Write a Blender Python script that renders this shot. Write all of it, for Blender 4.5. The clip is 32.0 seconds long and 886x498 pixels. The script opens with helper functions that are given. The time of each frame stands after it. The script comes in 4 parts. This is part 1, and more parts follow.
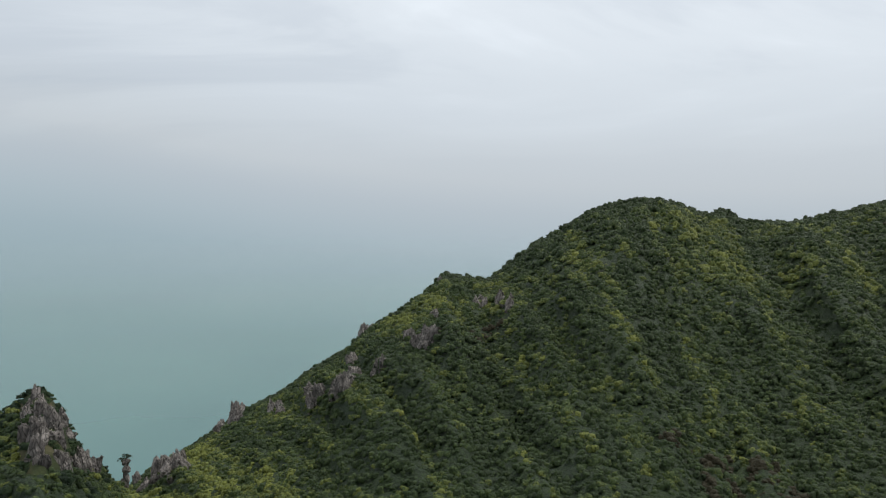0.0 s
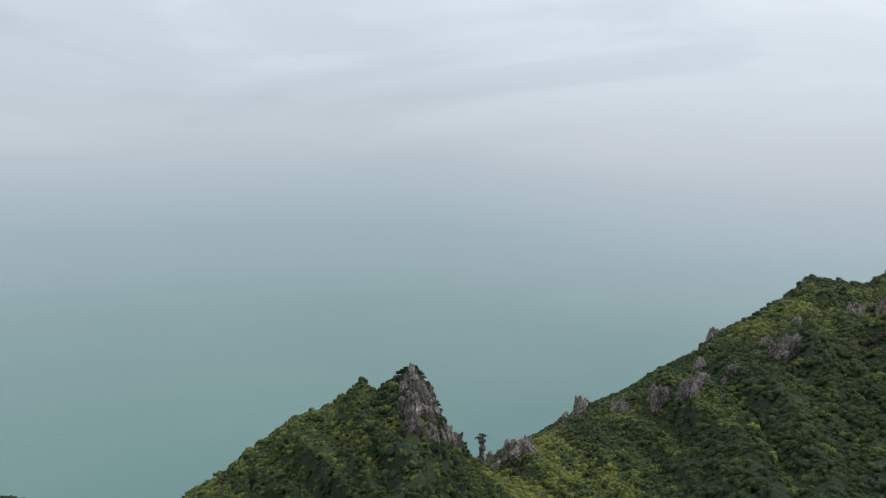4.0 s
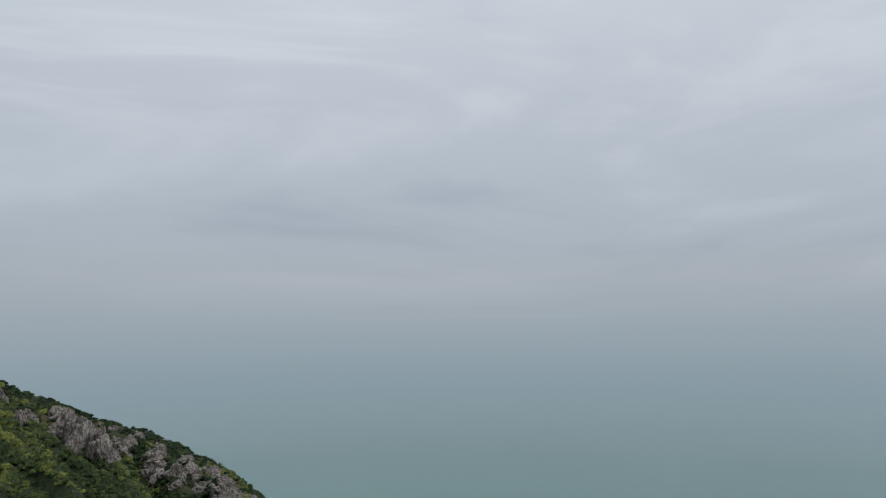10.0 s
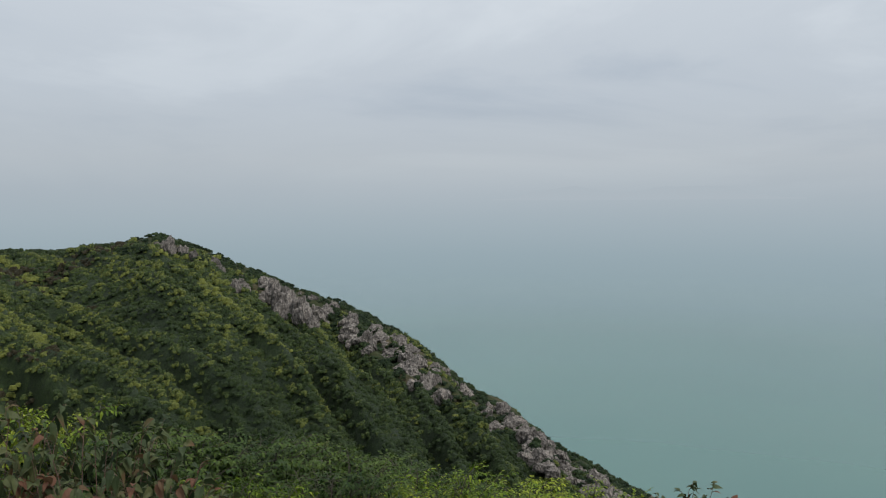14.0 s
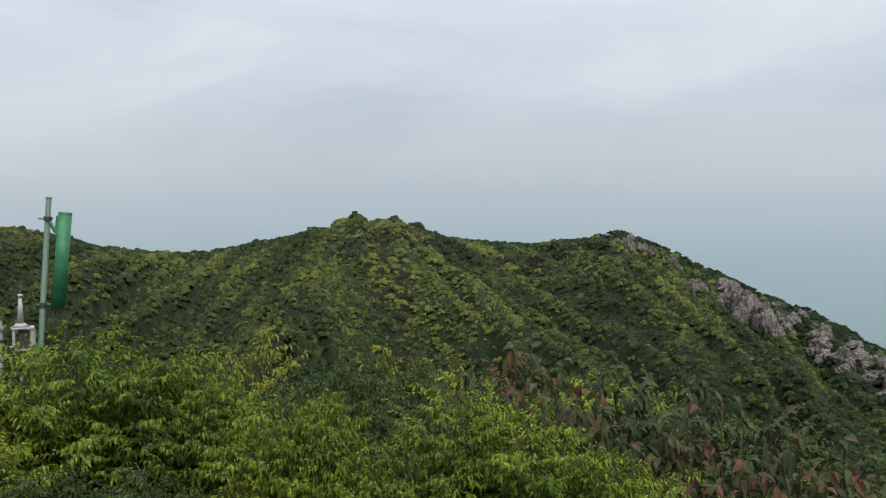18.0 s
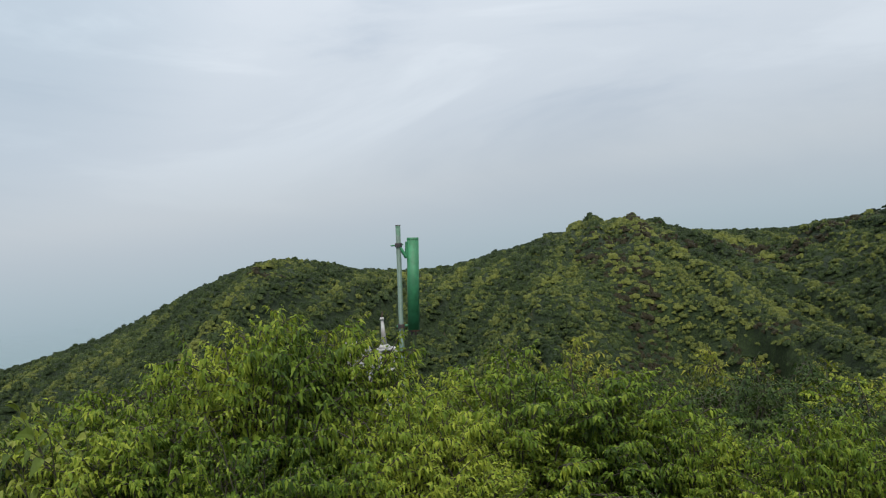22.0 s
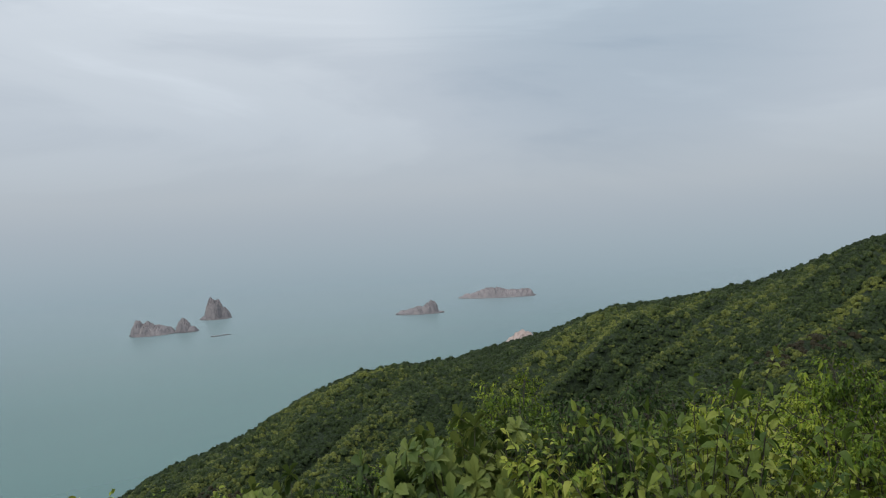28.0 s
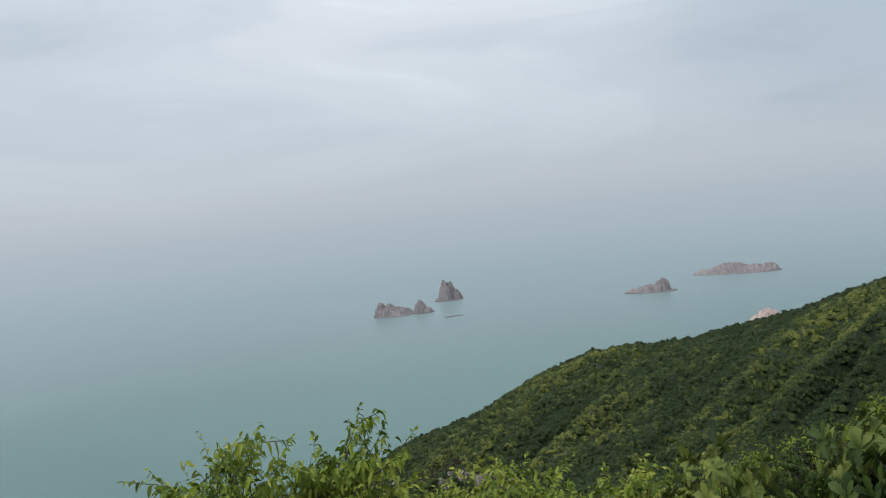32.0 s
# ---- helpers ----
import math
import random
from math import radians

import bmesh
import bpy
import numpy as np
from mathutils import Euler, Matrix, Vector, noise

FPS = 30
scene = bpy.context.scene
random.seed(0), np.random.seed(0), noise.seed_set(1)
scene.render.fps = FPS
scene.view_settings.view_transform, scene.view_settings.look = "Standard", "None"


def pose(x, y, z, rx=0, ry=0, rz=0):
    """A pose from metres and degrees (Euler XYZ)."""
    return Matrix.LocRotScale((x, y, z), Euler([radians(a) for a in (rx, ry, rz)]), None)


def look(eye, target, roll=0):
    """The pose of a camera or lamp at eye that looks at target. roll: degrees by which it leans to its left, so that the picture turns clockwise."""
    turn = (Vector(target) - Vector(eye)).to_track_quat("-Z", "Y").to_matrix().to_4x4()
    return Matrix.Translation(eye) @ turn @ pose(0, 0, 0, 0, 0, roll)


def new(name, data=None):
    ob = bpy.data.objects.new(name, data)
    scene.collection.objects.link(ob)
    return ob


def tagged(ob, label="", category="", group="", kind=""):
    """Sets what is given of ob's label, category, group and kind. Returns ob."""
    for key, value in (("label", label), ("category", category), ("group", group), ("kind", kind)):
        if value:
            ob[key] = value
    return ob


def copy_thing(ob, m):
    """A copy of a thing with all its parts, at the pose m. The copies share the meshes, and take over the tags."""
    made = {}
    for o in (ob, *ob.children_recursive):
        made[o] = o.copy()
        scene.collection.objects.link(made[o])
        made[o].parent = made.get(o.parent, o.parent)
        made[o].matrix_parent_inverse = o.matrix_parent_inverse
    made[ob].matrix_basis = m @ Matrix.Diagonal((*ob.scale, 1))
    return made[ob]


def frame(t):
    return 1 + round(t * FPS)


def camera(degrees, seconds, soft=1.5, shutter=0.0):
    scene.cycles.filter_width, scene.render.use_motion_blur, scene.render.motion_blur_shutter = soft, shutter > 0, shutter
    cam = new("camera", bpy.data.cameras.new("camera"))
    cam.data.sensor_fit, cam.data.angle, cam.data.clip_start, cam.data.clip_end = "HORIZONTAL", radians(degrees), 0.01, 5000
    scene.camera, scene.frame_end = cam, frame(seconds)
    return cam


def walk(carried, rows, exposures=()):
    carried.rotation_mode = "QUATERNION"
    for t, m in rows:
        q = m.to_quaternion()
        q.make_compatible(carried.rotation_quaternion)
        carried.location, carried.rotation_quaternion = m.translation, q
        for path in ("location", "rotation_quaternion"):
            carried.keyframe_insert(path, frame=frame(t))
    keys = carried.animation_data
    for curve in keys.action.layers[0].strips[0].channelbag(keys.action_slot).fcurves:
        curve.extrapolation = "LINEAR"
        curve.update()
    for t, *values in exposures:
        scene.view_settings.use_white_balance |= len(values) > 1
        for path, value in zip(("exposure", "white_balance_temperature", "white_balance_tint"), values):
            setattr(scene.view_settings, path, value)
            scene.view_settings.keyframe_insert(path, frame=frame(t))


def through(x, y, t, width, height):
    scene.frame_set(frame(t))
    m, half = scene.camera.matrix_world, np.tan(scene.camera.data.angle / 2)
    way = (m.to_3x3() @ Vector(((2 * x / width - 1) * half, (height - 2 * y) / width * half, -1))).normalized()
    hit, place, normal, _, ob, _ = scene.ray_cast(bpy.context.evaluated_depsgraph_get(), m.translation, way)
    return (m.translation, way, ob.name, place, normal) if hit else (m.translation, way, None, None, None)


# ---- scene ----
cam = camera(63.37, 32.0, soft=1.15)


def held(t, x, y, z, yaw, pitch, roll):
    """One row of the path: the phone at (x, y, z), turned left by yaw, up by pitch, leaning by roll."""
    return t, pose(x, y, z, 90 + pitch, 0, yaw) @ pose(0, 0, 0, 0, 0, roll)


walk(cam, [held(*row) for row in (
    (0, 0.001, 1.999, 0.056, 0.29, -5.57, 0.34),
    (0.5, -0.161, 1.993, 0.063, 4.98, -6.52, -0.36),
    (1, -0.263, 1.981, 0.067, 7.95, -7.45, -0.84),
    (1.5, -0.409, 1.956, 0.073, 12.25, -9.25, -0.29),
    (2, -0.529, 1.927, 0.078, 15.69, -7.46, -1.65),
    (2.5, -0.704, 1.870, 0.084, 20.92, -6.48, -0.04),
    (4.5, -1.031, 1.711, 0.095, 31.24, -4.74, -1.76),
    (5, -1.226, 1.577, 0.100, 38.00, -3.99, -0.48),
    (5.5, -1.325, 1.495, 0.102, 41.63, -2.31, -0.66),
    (6, -1.410, 1.415, 0.104, 44.96, -2.13, -0.01),
    (6.5, -1.535, 1.278, 0.105, 50.25, -0.05, -0.08),
    (7, -1.621, 1.166, 0.106, 54.27, 1.41, 0.65),
    (7.5, -1.693, 1.059, 0.106, 57.98, 2.36, -0.05),
    (8, -1.741, 0.979, 0.106, 60.65, 2.74, 0.33),
    (8.5, -1.759, 0.946, 0.106, 61.75, 4.63, -0.14),
    (9, -1.756, 0.951, 0.106, 61.58, 6.36, 0.44),
    (9.5, -1.757, 0.949, 0.105, 61.65, 7.06, 0.48),
    (10, -1.745, 0.969, 0.105, 61.00, 7.01, -0.42),
    (10.5, -1.780, 0.903, 0.103, 63.15, 6.88, 1.18),
    (11, -1.788, 0.883, 0.101, 63.78, 4.97, 0.72),
    (11.5, -1.817, 0.817, 0.098, 65.83, -0.79, 1.03),
    (12, -1.800, 0.849, 0.093, 64.80, -4.06, 1.71),
    (12.5, -1.779, 0.881, 0.084, 63.79, -5.26, 0.23),
    (13, -1.854, 0.684, 0.069, 69.92, -3.49, -0.65),
    (13.5, -1.891, 0.524, 0.090, 73.08, -2.79, -0.11),
    (15.5, -1.886, 0.028, -0.021, 86.02, -0.87, -0.70),
    (16, -1.933, -0.089, -0.019, 92.62, -0.89, -0.89),
    (16.5, -1.944, -0.153, -0.012, 97.10, -1.14, -2.49),
    (17, -1.920, -0.236, -0.009, 100.75, -2.92, -0.50),
    (17.5, -1.774, -0.323, 0.020, 104.76, -2.73, -1.86),
    (18, -1.793, -0.462, 0.004, 110.07, -2.80, 0.72),
    (18.5, -1.809, -0.561, 0.017, 114.09, -1.41, -2.55),
    (19, -1.795, -0.699, 0.010, 116.12, -1.69, -1.11),
    (19.5, -1.706, -0.817, 0.030, 118.35, -2.55, -3.67),
    (20, -1.679, -0.980, 0.022, 121.14, -2.55, -4.17),
    (20.5, -1.686, -1.112, 0.029, 124.16, -2.30, -2.18),
    (21, -1.635, -1.272, 0.028, 125.76, -1.58, -3.69),
    (21.5, -1.563, -1.417, 0.036, 125.90, -3.12, -4.49),
    (22, -1.512, -1.520, 0.047, 128.64, -1.69, -5.27),
    (22.5, -1.459, -1.647, 0.046, 132.70, -1.66, -3.10),
    (23, -1.331, -1.711, 0.047, 137.65, -3.26, -4.97),
    (23.5, -1.159, -1.747, 0.076, 145.86, -1.29, -4.91),
    (24, -1.040, -1.841, 0.074, 150.86, -1.18, -5.64),
    (24.5, -0.947, -1.894, 0.084, 151.62, -1.79, -5.29),
    (25, -0.835, -1.860, 0.087, 153.72, -1.82, -5.18),
    (25.5, -0.726, -1.899, 0.091, 161.14, -1.66, -4.47),
    (26, -0.620, -1.934, 0.099, 168.11, -2.16, -5.51),
    (26.5, -0.512, -1.961, 0.096, 173.82, -4.03, -4.69),
    (28.5, -0.223, -2.004, -0.019, 178.15, -2.13, -2.55),
    (29, -0.125, -1.992, -0.051, 177.93, -4.43, -1.67),
    (29.5, 0.007, -1.981, -0.087, 179.51, -5.05, -2.96),
    (30, 0.125, -1.979, -0.096, 182.04, -5.90, -2.42),
    (30.5, 0.293, -1.975, -0.078, 187.40, -6.74, -3.55),
    (31, 0.389, -1.974, -0.072, 191.81, -7.31, -6.02),
    (31.5, 0.504, -1.971, -0.030, 194.97, -4.69, -5.29),
    (32, 0.607, -1.920, 0.027, 195.81, -2.64, -5.87),
)], exposures=[(0, 0.2, 6600, 10), (1, 0.18, 6600, 10), (2.5, 0.3, 6550, 10), (5, 0.1, 6500, 10), (6.5, -0.05, 6480, 10), (8, -0.2, 6480, 10), (12, -0.25, 6420, 10), (13, 0.02, 6500, 10), (14.5, 0, 6600, 10), (16, -0.06, 6560, 10), (17, 0.03, 6580, 10), (18, 0.24, 6600, 10), (19, 0.26, 6590, 10), (23, 0.2, 6540, 10), (26, 0.05, 6500, 10), (29, -0.08, 6450, 10), (31, 0.08, 6500, 10), (32, 0.1, 6500, 10)])

# ---- world: hazy overcast sky, the sun behind thin cloud ----
SEA_Z = -230.0
SUN_AZ, SUN_EL = -48.0, 52.0          # degrees, azimuth counted to the left from +y


def compass(az, el=0.0):
    a, e = radians(az), radians(el)
    return Vector((-math.sin(a) * math.cos(e), math.cos(a) * math.cos(e), math.sin(e)))


def nodes_of(tree):
    tree.nodes.clear()

    def add(kind, **values):
        n = tree.nodes.new(kind)
        for key, value in values.items():
            if key in n.bl_rna.properties:
                setattr(n, key, value)
            else:
                n.inputs[key.replace("_", " ")].default_value = value
        return n
    return add, tree.links.new


def ramp(add, stops, interpolation="LINEAR"):
    n = add("ShaderNodeValToRGB")
    n.color_ramp.interpolation = interpolation
    while len(n.color_ramp.elements) < len(stops):
        n.color_ramp.elements.new(0.5)
    for el, (p, c) in zip(n.color_ramp.elements, stops):
        el.position, el.color = p, (*c, 1) if len(c) == 3 else c
    return n


def make_world():
    w = bpy.data.worlds.new("sky")
    scene.world = w
    w.use_nodes = True
    add, link = nodes_of(w.node_tree)
    co = add("ShaderNodeTexCoord")
    sep = add("ShaderNodeSeparateXYZ")
    link(co.outputs["Generated"], sep.inputs[0])
    # overcast brightness by height above the horizon
    m = add("ShaderNodeMapRange", From_Min=-0.2, From_Max=1.0)
    # the haze bank stands higher over the western sea
    bank = add("ShaderNodeVectorMath", operation="DOT_PRODUCT")
    bank.inputs[1].default_value = compass(70)
    link(co.outputs["Generated"], bank.inputs[0])
    lift = add("ShaderNodeMapRange", From_Min=0.1, From_Max=0.85, To_Min=0.0, To_Max=0.037, interpolation_type="SMOOTHSTEP")
    link(bank.outputs["Value"], lift.inputs["Value"])
    # and lies paler and lower in the east
    east = add("ShaderNodeVectorMath", operation="DOT_PRODUCT")
    east.inputs[1].default_value = compass(-12)
    link(co.outputs["Generated"], east.inputs[0])
    drop = add("ShaderNodeMapRange", From_Min=0.7, From_Max=1.0, To_Min=0.0, To_Max=0.05, interpolation_type="SMOOTHSTEP")
    link(east.outputs["Value"], drop.inputs["Value"])
    eased = add("ShaderNodeMath", operation="ADD")
    link(sep.outputs["Z"], eased.inputs[0])
    link(drop.outputs[0], eased.inputs[1])
    low = add("ShaderNodeMath", operation="SUBTRACT")
    link(eased.outputs[0], low.inputs[0])
    link(lift.outputs[0], low.inputs[1])
    link(low.outputs[0], m.inputs["Value"])
    grad = ramp(add, [(0.0, (0.22, 0.325, 0.345)), (0.029, (0.255, 0.352, 0.39)), (0.094, (0.312, 0.402, 0.455)), (0.129, (0.362, 0.442, 0.498)), (0.167, (0.415, 0.478, 0.535)),
                      (0.20, (0.475, 0.528, 0.578)), (0.27, (0.53, 0.59, 0.655)), (0.40, (0.63, 0.69, 0.755)), (0.55, (0.76, 0.81, 0.88)), (0.72, (1.2, 1.25, 1.33)), (1.0, (1.7, 1.75, 1.82))])
    link(m.outputs[0], grad.inputs[0])
    # cloud sheet: long flat streaks that lie level all round the horizon
    mp = add("ShaderNodeMapping")
    mp.inputs["Scale"].default_value = (1.1, 1.1, 4.8)
    mp.inputs["Rotation"].default_value = (radians(5), radians(-4), 0)
    link(co.outputs["Generated"], mp.inputs["Vector"])
    n1 = add("ShaderNodeTexNoise", Scale=1.25, Detail=6.0, Roughness=0.55, Distortion=0.7)
    link(mp.outputs[0], n1.inputs["Vector"])
    c1 = ramp(add, [(0.30, (0.80, 0.83, 0.87)), (0.47, (0.95, 0.955, 0.965)), (0.60, (1.06, 1.055, 1.05)), (0.75, (1.17, 1.16, 1.15))], "EASE")
    link(n1.outputs["Fac"], c1.inputs[0])
    # clouds fade into the haze at the horizon
    f = add("ShaderNodeMapRange", From_Min=0.0, From_Max=0.16, To_Min=0.0, To_Max=1.0)
    link(sep.outputs["Z"], f.inputs["Value"])
    soft = add("ShaderNodeMix", data_type="RGBA", blend_type="MIX")
    soft.inputs[6].default_value = (1, 1, 1, 1)
    link(f.outputs[0], soft.inputs[0])
    link(c1.outputs[0], soft.inputs[7])
    mul = add("ShaderNodeMix", data_type="RGBA", blend_type="MULTIPLY")
    mul.inputs[0].default_value = 1.0
    link(grad.outputs[0], mul.inputs[6])
    link(soft.outputs[2], mul.inputs[7])
    # brighter veil round the hidden sun
    dot = add("ShaderNodeVectorMath", operation="DOT_PRODUCT")
    dot.inputs[1].default_value = compass(SUN_AZ, SUN_EL)
    link(co.outputs["Generated"], dot.inputs[0])
    gl = add("ShaderNodeMapRange", From_Min=0.55, From_Max=1.0, To_Min=1.03, To_Max=1.06, interpolation_type="SMOOTHSTEP")
    link(dot.outputs["Value"], gl.inputs["Value"])
    glow = add("ShaderNodeVectorMath", operation="SCALE")
    link(mul.outputs[2], glow.inputs[0])
    link(gl.outputs[0], glow.inputs["Scale"])
    # a thinner, bluer stretch of the veil over the northern ridge
    side = add("ShaderNodeVectorMath", operation="DOT_PRODUCT")
    side.inputs[1].default_value = compass(163, 22)
    link(co.outputs["Generated"], side.inputs[0])
    sm = add("ShaderNodeMapRange", From_Min=0.93, From_Max=1.0, interpolation_type="SMOOTHSTEP")
    link(side.outputs["Value"], sm.inputs["Value"])
    thin = add("ShaderNodeMix", data_type="RGBA", blend_type="MULTIPLY")
    thin.inputs[7].default_value = (0.76, 0.82, 0.86, 1)
    link(sm.outputs[0], thin.inputs[0])
    link(glow.outputs[0], thin.inputs[6])
    bg = add("ShaderNodeBackground", Strength=1.0)
    link(thin.outputs[2], bg.inputs["Color"])
    # a little of the clear sky behind the veil
    sky = add("ShaderNodeTexSky", sky_type="NISHITA", sun_disc=False, sun_elevation=radians(SUN_EL), sun_rotation=radians(-SUN_AZ), dust_density=3.0)
    bg2 = add("ShaderNodeBackground", Strength=0.06)
    link(sky.outputs[0], bg2.inputs["Color"])
    mixed = add("ShaderNodeMixShader")
    mixed.inputs[0].default_value = 0.06
    link(bg.outputs[0], mixed.inputs[1])
    link(bg2.outputs[0], mixed.inputs[2])
    out = add("ShaderNodeOutputWorld")
    link(mixed.outputs[0], out.inputs["Surface"])


make_world()
sun = new("sun", bpy.data.lights.new("sun", "SUN"))
sun.data.energy, sun.data.angle, sun.data.color = 2.2, radians(25), (1.0, 0.96, 0.89)
sun.matrix_world = look(compass(SUN_AZ, SUN_EL) * 200, (0, 0, 0))


# ---- materials ----
def surface(name, rough=0.8, metal=0.0):
    mat = bpy.data.materials.new(name)
    mat.use_nodes = True
    add, link = nodes_of(mat.node_tree)
    out = add("ShaderNodeOutputMaterial")
    b = add("ShaderNodeBsdfPrincipled", Roughness=rough, Metallic=metal)
    link(b.outputs[0], out.inputs["Surface"])
    return mat, add, link, b, out


def bumped(add, link, b, height, strength=0.4, distance=0.1):
    n = add("ShaderNodeBump", Strength=strength, Distance=distance)
    link(height, n.inputs["Height"])
    link(n.outputs[0], b.inputs["Normal"])


def noise_of(add, link, scale, detail=4.0, rough=0.55, where=None, distortion=0.0):
    n = add("ShaderNodeTexNoise", Scale=scale, Detail=detail, Roughness=rough, Distortion=distortion)
    if where is not None:
        link(where, n.inputs["Vector"])
    return n


def foliage_material(name, dark, mid, light, patch, patch_stops=(0.38, 0.62), gloss=0.52, through=0.28, red=None, tint=False, grain=0.0):
    """Leaves: colour by leaf and by a slow noise over the ground (patch: its scale), partly letting light through."""
    mat, add, link, b, out = surface(name, gloss)
    geo = add("ShaderNodeNewGeometry")
    b.inputs["Specular IOR Level"].default_value = 0.15
    leaf = ramp(add, [(0.0, dark), (0.45, mid), (1.0, light)] if red is None else [(0.0, dark), (0.45, mid), (0.80, light), (0.95, red), (1.0, red)])
    n = noise_of(add, link, patch, 3.0, 0.6, geo.outputs["Position"])
    r = add("ShaderNodeMapRange", From_Min=patch_stops[0], From_Max=patch_stops[1], To_Min=-0.28, To_Max=0.30)
    link(n.outputs["Fac"], r.inputs["Value"])
    s = add("ShaderNodeMath", operation="MULTIPLY_ADD")
    s.inputs[1].default_value, s.inputs[2].default_value = 0.65, 0.18
    link(geo.outputs["Random Per Island"], s.inputs[0])
    a = add("ShaderNodeMath", operation="ADD", use_clamp=True)
    link(s.outputs[0], a.inputs[0])
    link(r.outputs[0], a.inputs[1])
    if tint:
        # each crown has a hue of its own
        at = add("ShaderNodeAttribute", attribute_name="tint")
        s.inputs[1].default_value, s.inputs[2].default_value = 0.13, -0.06
        a2 = add("ShaderNodeMath", operation="ADD")
        link(s.outputs[0], a2.inputs[0])
        link(at.outputs["Fac"], a2.inputs[1])
        a = a2
        leaf.color_ramp.elements[1].position = 0.5
        first = leaf.color_ramp.elements.new(0.03)
        first.color = leaf.color_ramp.elements[0].color
        leaf.color_ramp.elements[0].color = (*tint, 1)
    if grain:
        # sprays of leaves and shaded gaps painted on, too small to model far off
        fine = noise_of(add, link, grain, 4.0, 0.75, geo.outputs["Position"])
        fr = add("ShaderNodeMapRange", From_Min=0.3, From_Max=0.7, To_Min=-0.34, To_Max=0.34)
        link(fine.outputs["Fac"], fr.inputs["Value"])
        a3 = add("ShaderNodeMath", operation="ADD", use_clamp=True)
        live = add("ShaderNodeMath", operation="ADD")
        link(a.outputs[0], live.inputs[0])
        link(fr.outputs[0], live.inputs[1])
        # living crowns never fall to the brown of the dead ones
        dead = add("ShaderNodeMath", operation="LESS_THAN")
        dead.inputs[1].default_value = -0.1
        link(a.outputs[0], dead.inputs[0])
        floor = add("ShaderNodeMath", operation="MAXIMUM")
        floor.inputs[1].default_value = 0.04
        link(live.outputs[0], floor.inputs[0])
        link(floor.outputs[0], a3.inputs[0])
        gone = add("ShaderNodeMath", operation="MULTIPLY")
        gone.inputs[1].default_value = -1.0
        link(dead.outputs[0], gone.inputs[0])
        link(gone.outputs[0], a3.inputs[1])
        a = a3
        bumped(add, link, b, fine.outputs["Fac"], 1.0, 0.8)
        b.inputs["Specular IOR Level"].default_value = 0.10
    link(a.outputs[0], leaf.inputs[0])
    link(leaf.outputs[0], b.inputs["Base Color"])
    t = add("ShaderNodeBsdfTranslucent")
    link(leaf.outputs[0], t.inputs["Color"])
    mx = add("ShaderNodeMixShader")
    mx.inputs[0].default_value = through
    link(b.outputs[0], mx.inputs[1])
    link(t.outputs[0], mx.inputs[2])
    link(mx.outputs[0], out.inputs["Surface"])
    return mat


woods_mat = foliage_material("woods", (0.013, 0.022, 0.011), (0.036, 0.057, 0.019), (0.146, 0.163, 0.038), 0.055, through=0.12, gloss=0.6, tint=(0.033, 0.030, 0.017), grain=1.5)
pine_mat = foliage_material("pine", (0.009, 0.018, 0.010), (0.018, 0.032, 0.015), (0.034, 0.054, 0.020), 0.1, through=0.10, gloss=0.7, grain=2.2)
bright_leaf = foliage_material("bright_leaf", (0.024, 0.052, 0.007), (0.098, 0.156, 0.014), (0.240, 0.285, 0.032), 1.4, through=0.32)
yellow_leaf = foliage_material("yellow_leaf", (0.06, 0.085, 0.010), (0.14, 0.165, 0.020), (0.25, 0.25, 0.036), 1.4)
broad_leaf = foliage_material("broad_leaf", (0.028, 0.055, 0.010), (0.085, 0.122, 0.018), (0.21, 0.230, 0.042), 1.6)
oak_leaf = foliage_material("oak_leaf", (0.018, 0.036, 0.009), (0.052, 0.084, 0.018), (0.130, 0.160, 0.036), 1.4)
dark_leaf = foliage_material("dark_leaf", (0.010, 0.025, 0.007), (0.027, 0.053, 0.011), (0.066, 0.102, 0.020), 1.2)
red_leaf = foliage_material("red_leaf", (0.018, 0.030, 0.014), (0.040, 0.058, 0.024), (0.075, 0.085, 0.034), 2.5, red=(0.105, 0.050, 0.030))
pinnate_leaf = foliage_material("pinnate_leaf", (0.045, 0.080, 0.012), (0.125, 0.180, 0.022), (0.26, 0.285, 0.048), 1.4)


def ground_material():
    mat, add, link, b, out = surface("hill_ground", 0.95)
    b.inputs["Specular IOR Level"].default_value = 0.1
    geo = add("ShaderNodeNewGeometry")
    n = noise_of(add, link, 0.12, 6.0, 0.62, geo.outputs["Position"])
    c = ramp(add, [(0.3, (0.012, 0.018, 0.008)), (0.5, (0.024, 0.030, 0.012)), (0.62, (0.048, 0.043, 0.024)), (0.75, (0.075, 0.060, 0.038))])
    link(n.outputs["Fac"], c.inputs[0])
    link(c.outputs[0], b.inputs["Base Color"])
    n2 = noise_of(add, link, 1.5, 5.0, 0.6, geo.outputs["Position"])
    bumped(add, link, b, n2.outputs["Fac"], 0.6, 0.6)
    return mat


